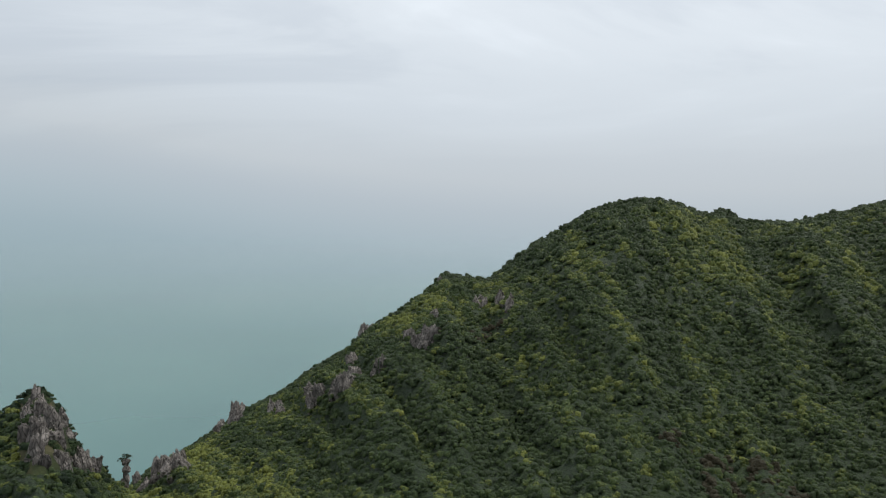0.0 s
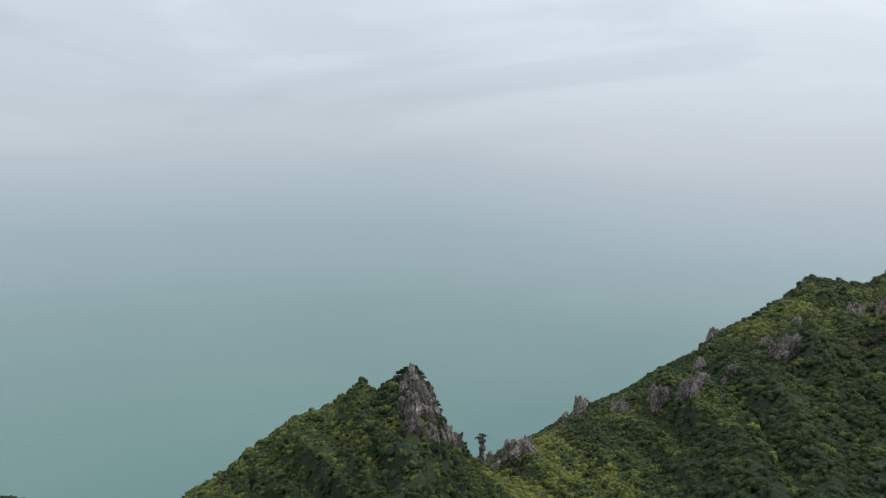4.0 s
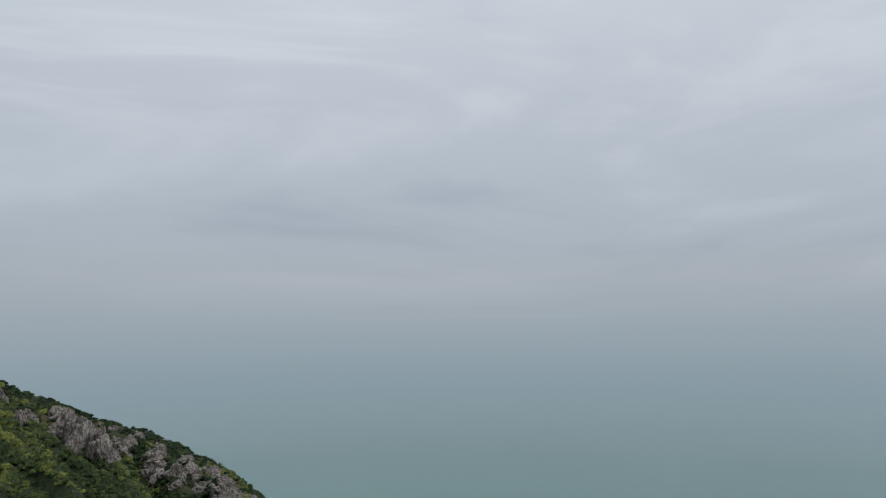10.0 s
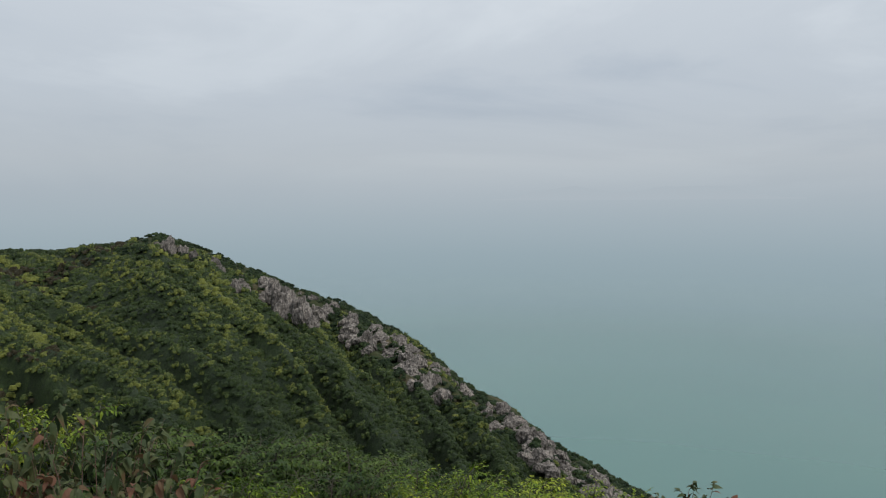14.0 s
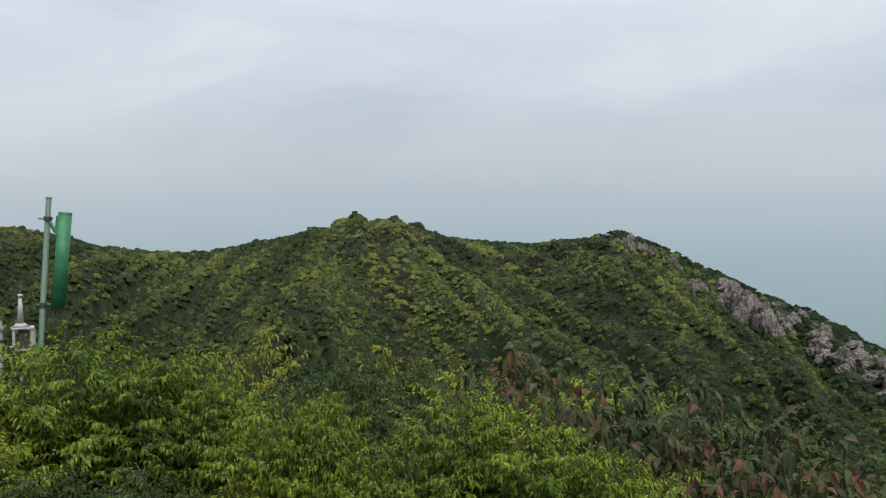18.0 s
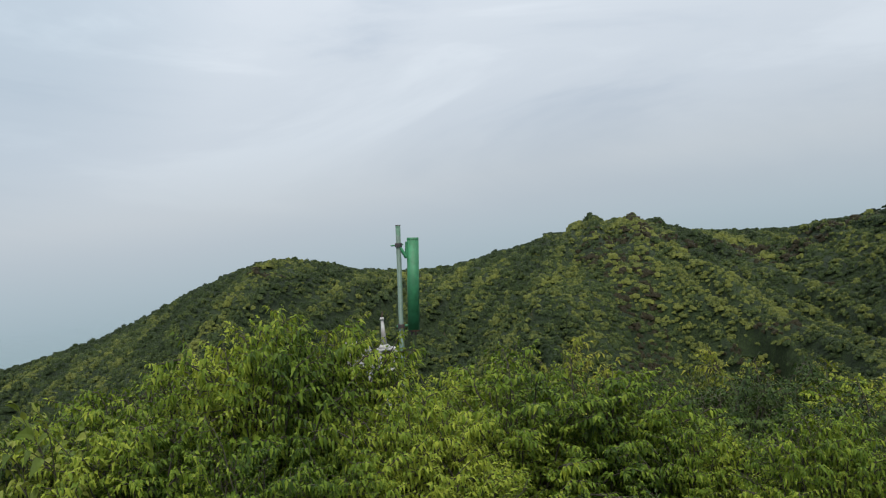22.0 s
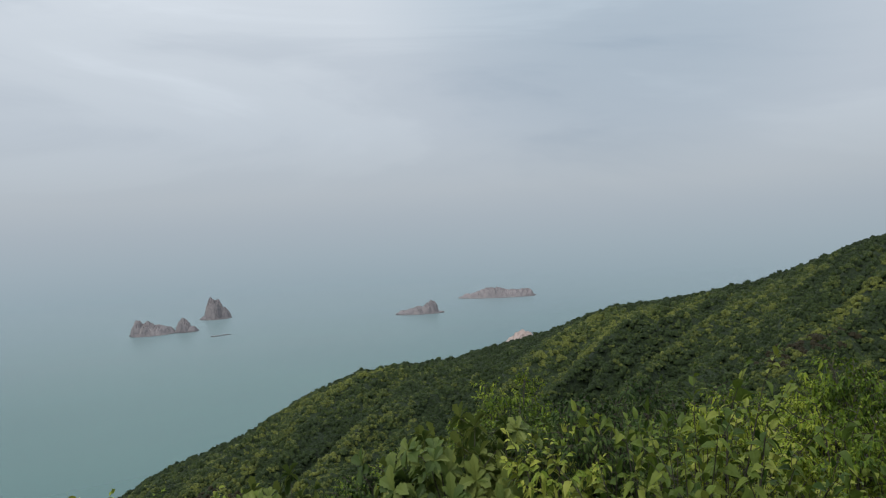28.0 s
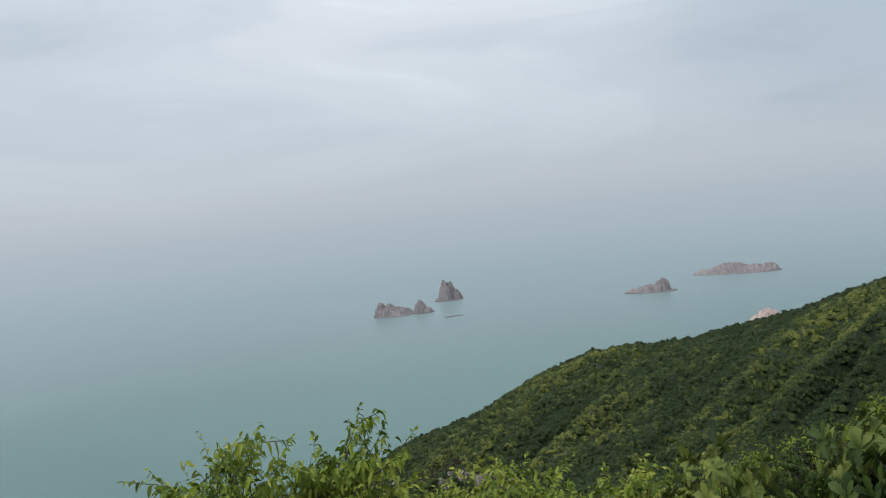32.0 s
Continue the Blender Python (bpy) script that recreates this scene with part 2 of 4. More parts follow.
def rock_material(name, dark, mid, light, warm, scale=0.5, cracks=0.9, relief=0.8):
    mat, add, link, b, out = surface(name, 0.9)
    geo = add("ShaderNodeNewGeometry")
    info = add("ShaderNodeObjectInfo")
    mp = add("ShaderNodeMapping")
    mp.inputs["Scale"].default_value = (1, 1, 0.45)
    link(geo.outputs["Position"], mp.inputs["Vector"])
    n = noise_of(add, link, scale, 8.0, 0.65, mp.outputs[0], 0.4)
    c = ramp(add, [(0.28, dark), (0.46, mid), (0.62, light), (0.78, warm)])
    shift = add("ShaderNodeMath", operation="MULTIPLY_ADD")
    shift.inputs[1].default_value, shift.inputs[2].default_value = 0.14, -0.07
    link(info.outputs["Random"], shift.inputs[0])
    s = add("ShaderNodeMath", operation="ADD")
    link(n.outputs["Fac"], s.inputs[0])
    link(shift.outputs[0], s.inputs[1])
    link(s.outputs[0], c.inputs[0])
    v = add("ShaderNodeTexVoronoi", feature="DISTANCE_TO_EDGE", Scale=scale * 1.6)
    link(mp.outputs[0], v.inputs["Vector"])
    crack = ramp(add, [(0.0, (0.12, 0.12, 0.12)), (0.10, (1, 1, 1))])
    link(v.outputs["Distance"], crack.inputs[0])
    mul = add("ShaderNodeMix", data_type="RGBA", blend_type="MULTIPLY")
    mul.inputs[0].default_value = cracks
    link(c.outputs[0], mul.inputs[6])
    link(crack.outputs[0], mul.inputs[7])
    link(mul.outputs[2], b.inputs["Base Color"])
    bumped(add, link, b, s.outputs[0], relief, 1.0)
    return mat


def sea_material():
    mat, add, link, b, out = surface("sea_water", 1.0)
    geo = add("ShaderNodeNewGeometry")
    n = noise_of(add, link, 0.0014, 5.0, 0.6, geo.outputs["Position"], 0.6)
    c = ramp(add, [(0.3, (0.050, 0.106, 0.102)), (0.55, (0.061, 0.126, 0.115)), (0.75, (0.072, 0.140, 0.121))])
    link(n.outputs["Fac"], c.inputs[0])
    deep = add("ShaderNodeBsdfDiffuse")
    link(c.outputs[0], deep.inputs["Color"])
    shine = add("ShaderNodeBsdfGlossy", Roughness=0.24)
    shine.inputs["Color"].default_value = (0.80, 0.82, 0.84, 1)
    mp = add("ShaderNodeMapping")
    mp.inputs["Scale"].default_value = (1, 0.4, 1)
    link(geo.outputs["Position"], mp.inputs["Vector"])
    n2 = noise_of(add, link, 0.12, 4.0, 0.6, mp.outputs[0])
    bp = add("ShaderNodeBump", Strength=0.05, Distance=1.0)
    link(n2.outputs["Fac"], bp.inputs["Height"])
    link(bp.outputs[0], shine.inputs["Normal"])
    fr = add("ShaderNodeFresnel", IOR=1.33)
    mx = add("ShaderNodeMixShader")
    link(fr.outputs[0], mx.inputs[0])
    link(deep.outputs[0], mx.inputs[1])
    link(shine.outputs[0], mx.inputs[2])
    # haze imitated: far out the surface turns transparent onto the sky behind it
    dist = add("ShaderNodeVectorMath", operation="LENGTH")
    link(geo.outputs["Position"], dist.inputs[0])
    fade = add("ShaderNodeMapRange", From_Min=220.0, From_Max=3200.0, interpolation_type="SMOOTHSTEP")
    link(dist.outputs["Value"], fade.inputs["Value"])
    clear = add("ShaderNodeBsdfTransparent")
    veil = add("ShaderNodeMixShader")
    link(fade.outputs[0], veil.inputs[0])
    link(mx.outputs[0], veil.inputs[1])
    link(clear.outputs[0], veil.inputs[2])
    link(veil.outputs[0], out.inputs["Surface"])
    mat.node_tree.nodes.remove(b)
    return mat


def plain_material(name, colour, rough=0.6, metal=0.0, grain=14.0, worn=0.35, stain=None):
    """Painted or bare metal and bark: fine grain, larger stains, slight relief."""
    mat, add, link, b, out = surface(name, rough, metal)
    co = add("ShaderNodeTexCoord")
    n = noise_of(add, link, grain, 6.0, 0.6, co.outputs["Object"])
    n2 = noise_of(add, link, grain * 0.22, 4.0, 0.6, co.outputs["Object"], 0.5)
    dark = tuple(k * (1 - worn) for k in colour)
    c = ramp(add, [(0.3, dark), (0.65, colour)])
    link(n.outputs["Fac"], c.inputs[0])
    st = ramp(add, [(0.50, (0, 0, 0)), (0.68, (1, 1, 1))])
    link(n2.outputs["Fac"], st.inputs[0])
    mx = add("ShaderNodeMix", data_type="RGBA")
    link(st.outputs[0], mx.inputs[0])
    link(c.outputs[0], mx.inputs[6])
    mx.inputs[7].default_value = (*(stain or tuple(k * 0.7 for k in colour)), 1)
    link(mx.outputs[2], b.inputs["Base Color"])
    bumped(add, link, b, n.outputs["Fac"], 0.15, 0.005)
    return mat


ground_mat = ground_material()
crag_mat = rock_material("crag_rock", (0.034, 0.031, 0.028), (0.100, 0.090, 0.081), (0.195, 0.177, 0.160), (0.235, 0.192, 0.160), 0.6)
# pale bluish tones of little contrast: haze put into the islets' rock colour
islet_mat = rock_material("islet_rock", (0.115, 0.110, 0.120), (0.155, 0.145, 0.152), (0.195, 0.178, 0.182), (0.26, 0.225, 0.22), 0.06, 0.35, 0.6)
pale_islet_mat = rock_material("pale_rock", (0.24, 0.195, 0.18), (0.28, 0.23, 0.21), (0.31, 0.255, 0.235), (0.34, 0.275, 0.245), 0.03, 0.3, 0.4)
sea_mat = sea_material()
bark_mat = plain_material("bark", (0.042, 0.036, 0.026), 0.9, 0, 30)
red_twig_mat = plain_material("red_twig", (0.12, 0.07, 0.05), 0.85, 0, 30)


# ---- helpers for meshes ----
def from_arrays(name, verts, faces, mat=None, smooth=False):
    """A mesh from arrays of corners and of faces that all have as many corners."""
    me = bpy.data.meshes.new(name)
    verts = np.asarray(verts, np.float32)
    faces = np.asarray(faces, np.int32)
    n, k = faces.shape
    me.vertices.add(len(verts))
    me.vertices.foreach_set("co", verts.ravel())
    me.loops.add(n * k)
    me.loops.foreach_set("vertex_index", faces.ravel())
    me.polygons.add(n)
    me.polygons.foreach_set("loop_start", np.arange(0, n * k, k, dtype=np.int32))
    me.polygons.foreach_set("use_smooth", np.full(n, smooth))
    me.update(calc_edges=True)
    if mat:
        me.materials.append(mat)
    return me


def part(name, bm, material, parent, label="", smooth=False):
    me = bpy.data.meshes.new(name)
    bm.to_mesh(me)
    bm.free()
    for p in me.polygons:
        p.use_smooth = smooth
    me.materials.append(material)
    ob = new(name, me)
    ob.parent = parent
    return tagged(ob, label) if label else ob


def thing(name, place, label, category, group="", kind=""):
    ob = new(name)
    ob.empty_display_size = 0.2
    ob.matrix_basis = place
    return tagged(ob, label, category, group, kind)


def fbm(x, y, seed=0, octaves=4, rough=0.5):
    """Smooth value noise of plane coordinates, about -1 to 1."""
    total, amp, norm = 0.0, 1.0, 0.0
    for k in range(octaves):
        xi, yi = np.floor(x).astype(np.int64), np.floor(y).astype(np.int64)
        u, v = x - xi, y - yi
        u, v = u * u * (3 - 2 * u), v * v * (3 - 2 * v)

        def h(a, b):
            n = (a * 374761393 + b * 668265263 + (seed + k) * 1442695041) & 0x7FFFFFFF
            n = ((n ^ (n >> 13)) * 1274126177) & 0x7FFFFFFF
            return ((n ^ (n >> 16)) & 0xFFFF) / 32767.5 - 1
        total = total + amp * ((h(xi, yi) * (1 - u) + h(xi + 1, yi) * u) * (1 - v) + (h(xi, yi + 1) * (1 - u) + h(xi + 1, yi + 1) * u) * v)
        norm += amp
        amp *= rough
        x, y = x * 2.03 + 7.1, y * 2.03 + 3.7
    return total / norm


# ---- the land: our summit in the middle, a ring of ridges round it, and the sea ----
# ridge crests as (azimuth to the left from +y, slope angle from the summit, distance)
EAST = [(-130.0, -9.0, 420), (-89.9, -6.4, 500), (-49.9, -1.2, 540), (-32.9, -0.9, 520), (-25.3, -2.95, 490), (-22.4, -2.85, 482), (-21.0, -2.1, 480), (-19.8, -2.5, 470), (-17.9, -1.8, 455), (-14.9, -1.35, 430),
        (-11.9, -2.0, 420), (-7.2, -4.9, 400), (-3.4, -7.9, 388), (0.0, -7.6, 380), (2.3, -9.5, 365), (5.8, -11.9, 347), (7.7, -13.4, 340), (10.5, -14.8, 325),
        (13.2, -16.5, 310), (17.0, -18.3, 298), (21.7, -20.7, 280), (24.6, -22.3, 262), (32.1, -25.1, 250)]
WEST = [(46.9, -25.6, 220), (57.0, -21.4, 215), (65.1, -17.9, 245), (70.1, -14.6, 262), (73.3, -13.0, 275), (76.9, -9.9, 285), (81.4, -7.35, 300), (87.0, -5.2, 320),
        (90.0, -3.9, 330), (93.6, -2.15, 345), (96.5, -1.15, 350), (99.0, -2.0, 362), (103.0, -2.5, 380), (108.9, -1.9, 400), (113.0, -1.35, 395), (117.0, -1.2, 385),
        (120.9, -1.6, 385), (128.9, -3.3, 400)]
NORTH = [(133.9, -3.1, 400), (139.9, -1.9, 385), (143.1, -1.7, 380), (147.6, -2.8, 375), (150.8, -4.2, 370), (154.7, -5.7, 370), (159.7, -6.7, 370), (164.6, -7.3, 375),
         (170.5, -9.25, 385), (177.5, -11.0, 390), (185.0, -11.6, 380), (189.4, -13.2, 370), (194.1, -15.5, 355), (201.0, -17.4, 330), (205.2, -19.5, 310), (214.2, -21.6, 300), (231.0, -19.6, 340)]
CRAG = [(9.6, -28.6, 163), (17.3, -25.7, 170), (22.5, -23.7, 175), (24.8, -22.0, 182), (27.3, -19.4, 186), (28.1, -17.2, 188), (29.2, -15.2, 190), (30.1, -14.35, 190),
        (31.5, -15.4, 190), (32.9, -16.3, 192), (34.1, -15.3, 192), (36.3, -16.9, 195), (39.6, -17.8, 198), (41.6, -19.0, 200), (45.2, -21.0, 202), (48.2, -22.4, 205), (55.7, -28.3, 210)]
RIDGE = np.array(EAST + WEST + NORTH, float)
PINNACLE = np.array(CRAG, float)


def near_ground(r):
    return -1.75 - 0.2 * np.maximum(r - 2.6, 0) ** 1.35


def layer(table, az, r, e_near, power, back, trees):
    """Height of one ridge: the face rises from the summit's foot to the crest, and falls away behind it."""
    e_c, r_c = np.interp(az, table[:, 0], table[:, 1]), np.interp(az, table[:, 0], table[:, 2])
    s = np.clip((r - 24) / (r_c - 24), 0, 1)
    e = e_c + (e_near - e_c) * (1 - s) ** power
    # the trees stand above the ground, and their tops draw the skyline
    z = np.minimum(r, r_c) * np.tan(np.radians(e)) - trees * s
    # ribs and gullies run down the faces at a slant
    u = az - np.interp(az, [-130, 60, 90, 111, 122, 140, 230], [10, 10, 22, 22, -20, -24, -24]) * np.log(r / 300)
    rib = fbm(u * 0.16 + 40, np.log(r + 5) * 0.9, 3, 4) * 0.65 + fbm(u * 0.45 + 9, np.log(r + 5) * 2.0, 8, 3) * 0.55
    z = z + rib * np.interp(az, [8, 40, 90, 104, 132, 150, 170], [0.06, 0.10, 0.10, 0.13, 0.13, 0.09, 0.07]) * r * np.sin(np.pi * s) ** 1.2
    spur = np.exp(-((az - 116.5 - 7 * np.log(390 / r)) / 5.0) ** 2)
    z = z + spur * 0.06 * r * np.sin(np.pi * s)
    return z - back * np.maximum(r - r_c, 0), s


def land(x, y):
    """Height of the ground and how far up the ridge's face a point lies."""
    r = np.hypot(x, y) + 1e-6
    az = (np.degrees(np.arctan2(-x, y)) + 130) % 360 - 130
    z1, s = layer(RIDGE, az, r, -37, 1.9, 0.8, np.interp(az, [-130, -6, 4, 92, 100, 112, 118, 124, 132, 138, 230], [0.9, 0.9, -0.3, -0.3, 0.6, 1.2, 1.2, 0.3, 0.3, 1.1, 1.1]))
    z2, s2 = layer(PINNACLE, az, r, -39, 1.5, 1.1, 0.3)
    z2 = np.where((az < 9.6) | (az > 55.7), -999, z2)
    z = np.maximum(z1, z2)
    k = np.clip((r - 20) / 16, 0, 1)
    k = k * k * (3 - 2 * k)
    z = near_ground(np.minimum(r, 60)) * (1 - k) + z * k
    return z + fbm(x * 0.09, y * 0.09, 21, 3) * np.clip(r / 80, 0.1, 1) * 0.9, s


def ground_at(x, y):
    return float(land(np.array([float(x)]), np.array([float(y)]))[0][0])


def polar(az, r):
    return -math.sin(radians(az)) * r, math.cos(radians(az)) * r


def make_land():
    az = np.radians(np.arange(0, 360, 0.4))
    r = np.concatenate([[0.002, 0.4], np.geomspace(1.0, 12, 16), np.geomspace(13.5, 90, 34), np.arange(93, 560, 3.2), np.geomspace(564, 1000, 30)])
    A, R = np.meshgrid(az, r)
    X, Y = -np.sin(A) * R, np.cos(A) * R
    Z = land(X.ravel(), Y.ravel())[0]
    # the earth under the woods lies a little lower than their undergrowth
    az_r = (np.degrees(np.arctan2(-X.ravel(), Y.ravel())) + 130) % 360 - 130
    crest = np.interp(az_r, RIDGE[:, 0], RIDGE[:, 2]) - 12
    lower = np.where(bare(X.ravel(), Y.ravel()), 0.0, np.where(R.ravel() < crest, 1.3, 0.6))
    Z = np.maximum(Z - np.clip((R.ravel() - 45) / 30, 0, 1) * lower, SEA_Z - 30)
    v = np.stack([X.ravel(), Y.ravel(), Z], 1)
    n, m = len(az), len(r)
    i, j = np.meshgrid(np.arange(n), np.arange(m - 1))
    i, j = i.ravel(), j.ravel()
    a, b = j * n + i, j * n + (i + 1) % n
    f = np.stack([a, b, b + n, a + n], 1)
    f = f[Z[f].max(1) > SEA_Z]
    tagged(new("ground", from_arrays("ground", v, f, ground_mat, True)), "steep island hillsides of dark earth under the scrub", "ground", kind="structure")


def make_sea():
    az = np.radians(np.arange(0, 360, 3))
    r = np.array([120, 250, 400, 650, 1000, 1600, 2600, 3800, 4960.0])
    A, R = np.meshgrid(az, r)
    v = np.stack([-np.sin(A).ravel() * R.ravel(), np.cos(A).ravel() * R.ravel(), np.full(A.size, SEA_Z)], 1)
    n = len(az)
    i, j = np.meshgrid(np.arange(n), np.arange(len(r) - 1))
    i, j = i.ravel(), j.ravel()
    a, b = j * n + i, j * n + (i + 1) % n
    tagged(new("water", from_arrays("water", v, np.stack([a, a + n, b + n, b], 1), sea_mat)), "calm milky green sea, turned transparent far out to imitate haze", "sea", kind="structure")


make_sea()


# ---- woods on the slopes ----
def unit(v):
    return v / (np.linalg.norm(v, axis=-1, keepdims=True) + 1e-9)


def clump_shape(rng, tufts, size, flat):
    """Loose leaf tufts of one small rounded crown, radius about 1."""
    lobes = rng.normal(0, 0.40, (6, 3)) * (1, 1, 0.45) + (0, 0, 0.92)
    k = rng.integers(0, 6, tufts)
    d = rng.normal(0, 1, (tufts, 3))
    d[:, 2] = np.abs(d[:, 2]) * 1.1 - 0.3
    d = unit(d)
    c = lobes[k] + d * (0.50, 0.50, 0.36 * flat)
    return leaf_tufts(rng, c, d, size)


def leaf_tufts(rng, c, d, size):
    """A small ragged triangle lying along the crown's surface at each spot c, where the way out is d."""
    n = len(c)
    nrm = unit(d * 0.7 + (0, 0, 0.45) + rng.normal(0, 0.30, (n, 3)))
    t = unit(np.cross(nrm, rng.normal(0, 1, (n, 3))))
    b = np.cross(nrm, t)
    s = size * rng.uniform(0.6, 1.4, (n, 1))
    q = [c + t * s * rng.uniform(0.8, 1.3, (n, 1)), c - t * s * 0.5 + b * s * rng.uniform(0.6, 1.1, (n, 1)), c - t * s * 0.5 - b * s * rng.uniform(0.6, 1.1, (n, 1))]
    return np.stack(q, 1).reshape(-1, 3)


def crown_shape(rng, lobes, tufts, size, flat):
    """A crown of radius about 1: overlapping leafy lobes on shelves, dark gaps between them, tufts along their tops."""
    n = 5
    ang = np.arange(lobes) * 2.4 + rng.uniform(0, 6.28)
    rad = np.linspace(0.05, 0.80, lobes) ** 0.7 * rng.uniform(0.75, 1.1, lobes)
    mid = np.stack([np.cos(ang) * rad, np.sin(ang) * rad, (0.80 - 0.62 * rad ** 1.6 + rng.normal(0, 0.10, lobes)) * flat], 1)
    big = rng.uniform(0.36, 0.58, lobes)
    verts, faces = [], []
    for c, g in zip(mid, big):
        first = len(verts)
        verts.append(c + (rng.normal(0, 0.08), rng.normal(0, 0.08), g * 0.55 * flat))
        for h, w in ((0.34, 0.74), (-0.62, 1.02)):
            for q in range(n):
                t = 2 * math.pi * (q + 0.5 * (h < 0)) / n + c[0] * 5
                k = rng.uniform(0.6, 1.3)
                verts.append(c + (math.cos(t) * w * k * g, math.sin(t) * w * k * g, (h + rng.uniform(-0.2, 0.2)) * g * flat))
        faces += [(first, first + 1 + q, first + 1 + (q + 1) % n) for q in range(n)]
        for q in range(n):
            u, v = first + 1 + q, first + 1 + (q + 1) % n
            faces += [(u, u + n, v), (v, u + n, v + n)]
    k = rng.integers(0, lobes, tufts)
    d = rng.normal(0, 1, (tufts, 3))
    d[:, 2] = np.abs(d[:, 2]) * 0.9 - 0.1
    d = unit(d)
    c = mid[k] + d * (big[k] * 1.0)[:, None] * (1, 1, 0.62 * flat)
    return np.array(verts), np.array(faces), leaf_tufts(rng, c, d, size)


def woods(name, label, spots, radius, mat, seed, lobes=4, tufts=22, size=0.12, tint=None, flat=1.0, sink=0.40):
    """All the crowns of one slope, joined."""
    rng = np.random.default_rng(seed)
    kinds = 18
    which = rng.integers(0, kinds, len(spots))
    turn = rng.uniform(0, 6.283, len(spots))
    out, tri, hue, smooth, first = [], [], [], [], 0
    tint = np.full(len(spots), 0.5) if tint is None else tint
    for k in range(kinds):
        dv, df, tv = crown_shape(rng, lobes, tufts, size, flat)
        sh = np.concatenate([dv, tv])
        sf = np.concatenate([df, np.arange(len(tv)).reshape(-1, 3) + len(dv)])
        m = which == k
        p, a = spots[m], turn[m]
        s = radius[m][:, None]
        x = sh[None, :, 0] * np.cos(a)[:, None] - sh[None, :, 1] * np.sin(a)[:, None]
        y = sh[None, :, 0] * np.sin(a)[:, None] + sh[None, :, 1] * np.cos(a)[:, None]
        z = sh[None, :, 2] * rng.uniform(0.75, 1.25, m.sum())[:, None] - sink
        out.append(np.stack([x * s + p[:, 0:1], y * s + p[:, 1:2], z * s + p[:, 2:3]], 2).reshape(-1, 3))
        tri.append((sf[None] + (first + np.arange(m.sum()) * len(sh))[:, None, None]).reshape(-1, 3))
        young = np.concatenate([np.zeros(len(df)), np.full(len(tv) // 3, 0.05)])
        hue.append((tint[m][:, None] + young[None]).ravel())
        smooth.append(np.tile(np.arange(len(sf)) < len(df), m.sum()))
        first += m.sum() * len(sh)
    me = from_arrays(name, np.concatenate(out), np.concatenate(tri), mat)
    me.polygons.foreach_set("use_smooth", np.concatenate(smooth))
    me.attributes.new("tint", "FLOAT", "FACE").data.foreach_set("value", np.concatenate(hue).astype(np.float32))
    return tagged(new(name, me), label, "woods", kind="stuff")


def rockiness(az, r, x, y):
    """How bare the slope is: crags along the western crest, on the pinnacle and in patches of the eastern face."""
    e_c, r_c = np.interp(az, RIDGE[:, 0], RIDGE[:, 1]), np.interp(az, RIDGE[:, 0], RIDGE[:, 2])
    el = np.degrees(np.arctan2(land(x, y)[0], r))
    gap = fbm(x * 0.07, y * 0.07, 29, 3)
    belt = np.interp(az, [55, 58, 66, 74, 80, 84, 88, 91, 97, 98], [0.5, 1.5, 1.8, 2.7, 3.0, 2.2, 1.0, 0.7, 0.6, 0])
    west = (az > 55) & (az < 98) & (e_c - el < belt + gap) & (gap > -0.12) & (r > 100)
    pin = (az > 26.2) & (az < 31.2) & (r < 197) & (r > 110) & (el > -20.3 + 1.5 * gap) & (gap > -0.3)
    return west | pin


def scatter(az0, az1, r0, r1, step, seed):
    """Even, jittered spots on the land between two azimuths and two distances."""
    rng = np.random.default_rng(seed)
    g = np.arange(-r1, r1, step)
    X, Y = np.meshgrid(g, g)
    X, Y = X.ravel() + rng.uniform(-0.5, 0.5, X.size) * step, Y.ravel() + rng.uniform(-0.5, 0.5, X.size) * step
    r = np.hypot(X, Y)
    az = (np.degrees(np.arctan2(-X, Y)) + 130) % 360 - 130
    r_c = np.interp(az, RIDGE[:, 0], RIDGE[:, 2])
    m = (az >= az0) & (az < az1) & (r > r0) & (r < np.minimum(r1, r_c + 5))
    X, Y, r, az = X[m], Y[m], r[m], az[m]
    # leave out what lies hidden behind the crag ridge
    p_c, p_e = np.interp(az, PINNACLE[:, 0], PINNACLE[:, 2]), np.interp(az, PINNACLE[:, 0], PINNACLE[:, 1])
    z = land(X, Y)[0]
    hid = (az > 9.6) & (az < 55) & (r > p_c + 6) & (np.degrees(np.arctan2(z + 4, r)) < p_e - 0.3)
    m = ~hid & ~rockiness(az, r, X, Y)
    return np.stack([X[m], Y[m], z[m] - 0.3], 1), r[m], az[m]


def swallowed(az, r, el):
    """Which spots lie well behind a higher swell of the slope, as seen from the summit."""
    out = np.zeros(len(az), bool)
    steps = np.arange(30, 540, 4.0)
    for a in np.arange(math.floor(az.min()), az.max() + 1, 1.0):
        m = (az >= a) & (az < a + 1)
        x, y = polar(a + 0.5, 1.0)
        high = np.maximum.accumulate(np.degrees(np.arctan2(land(x * steps, y * steps)[0], steps)))
        out[m] = el[m] < np.interp(r[m] - 8, steps, high) - 0.6
    return out


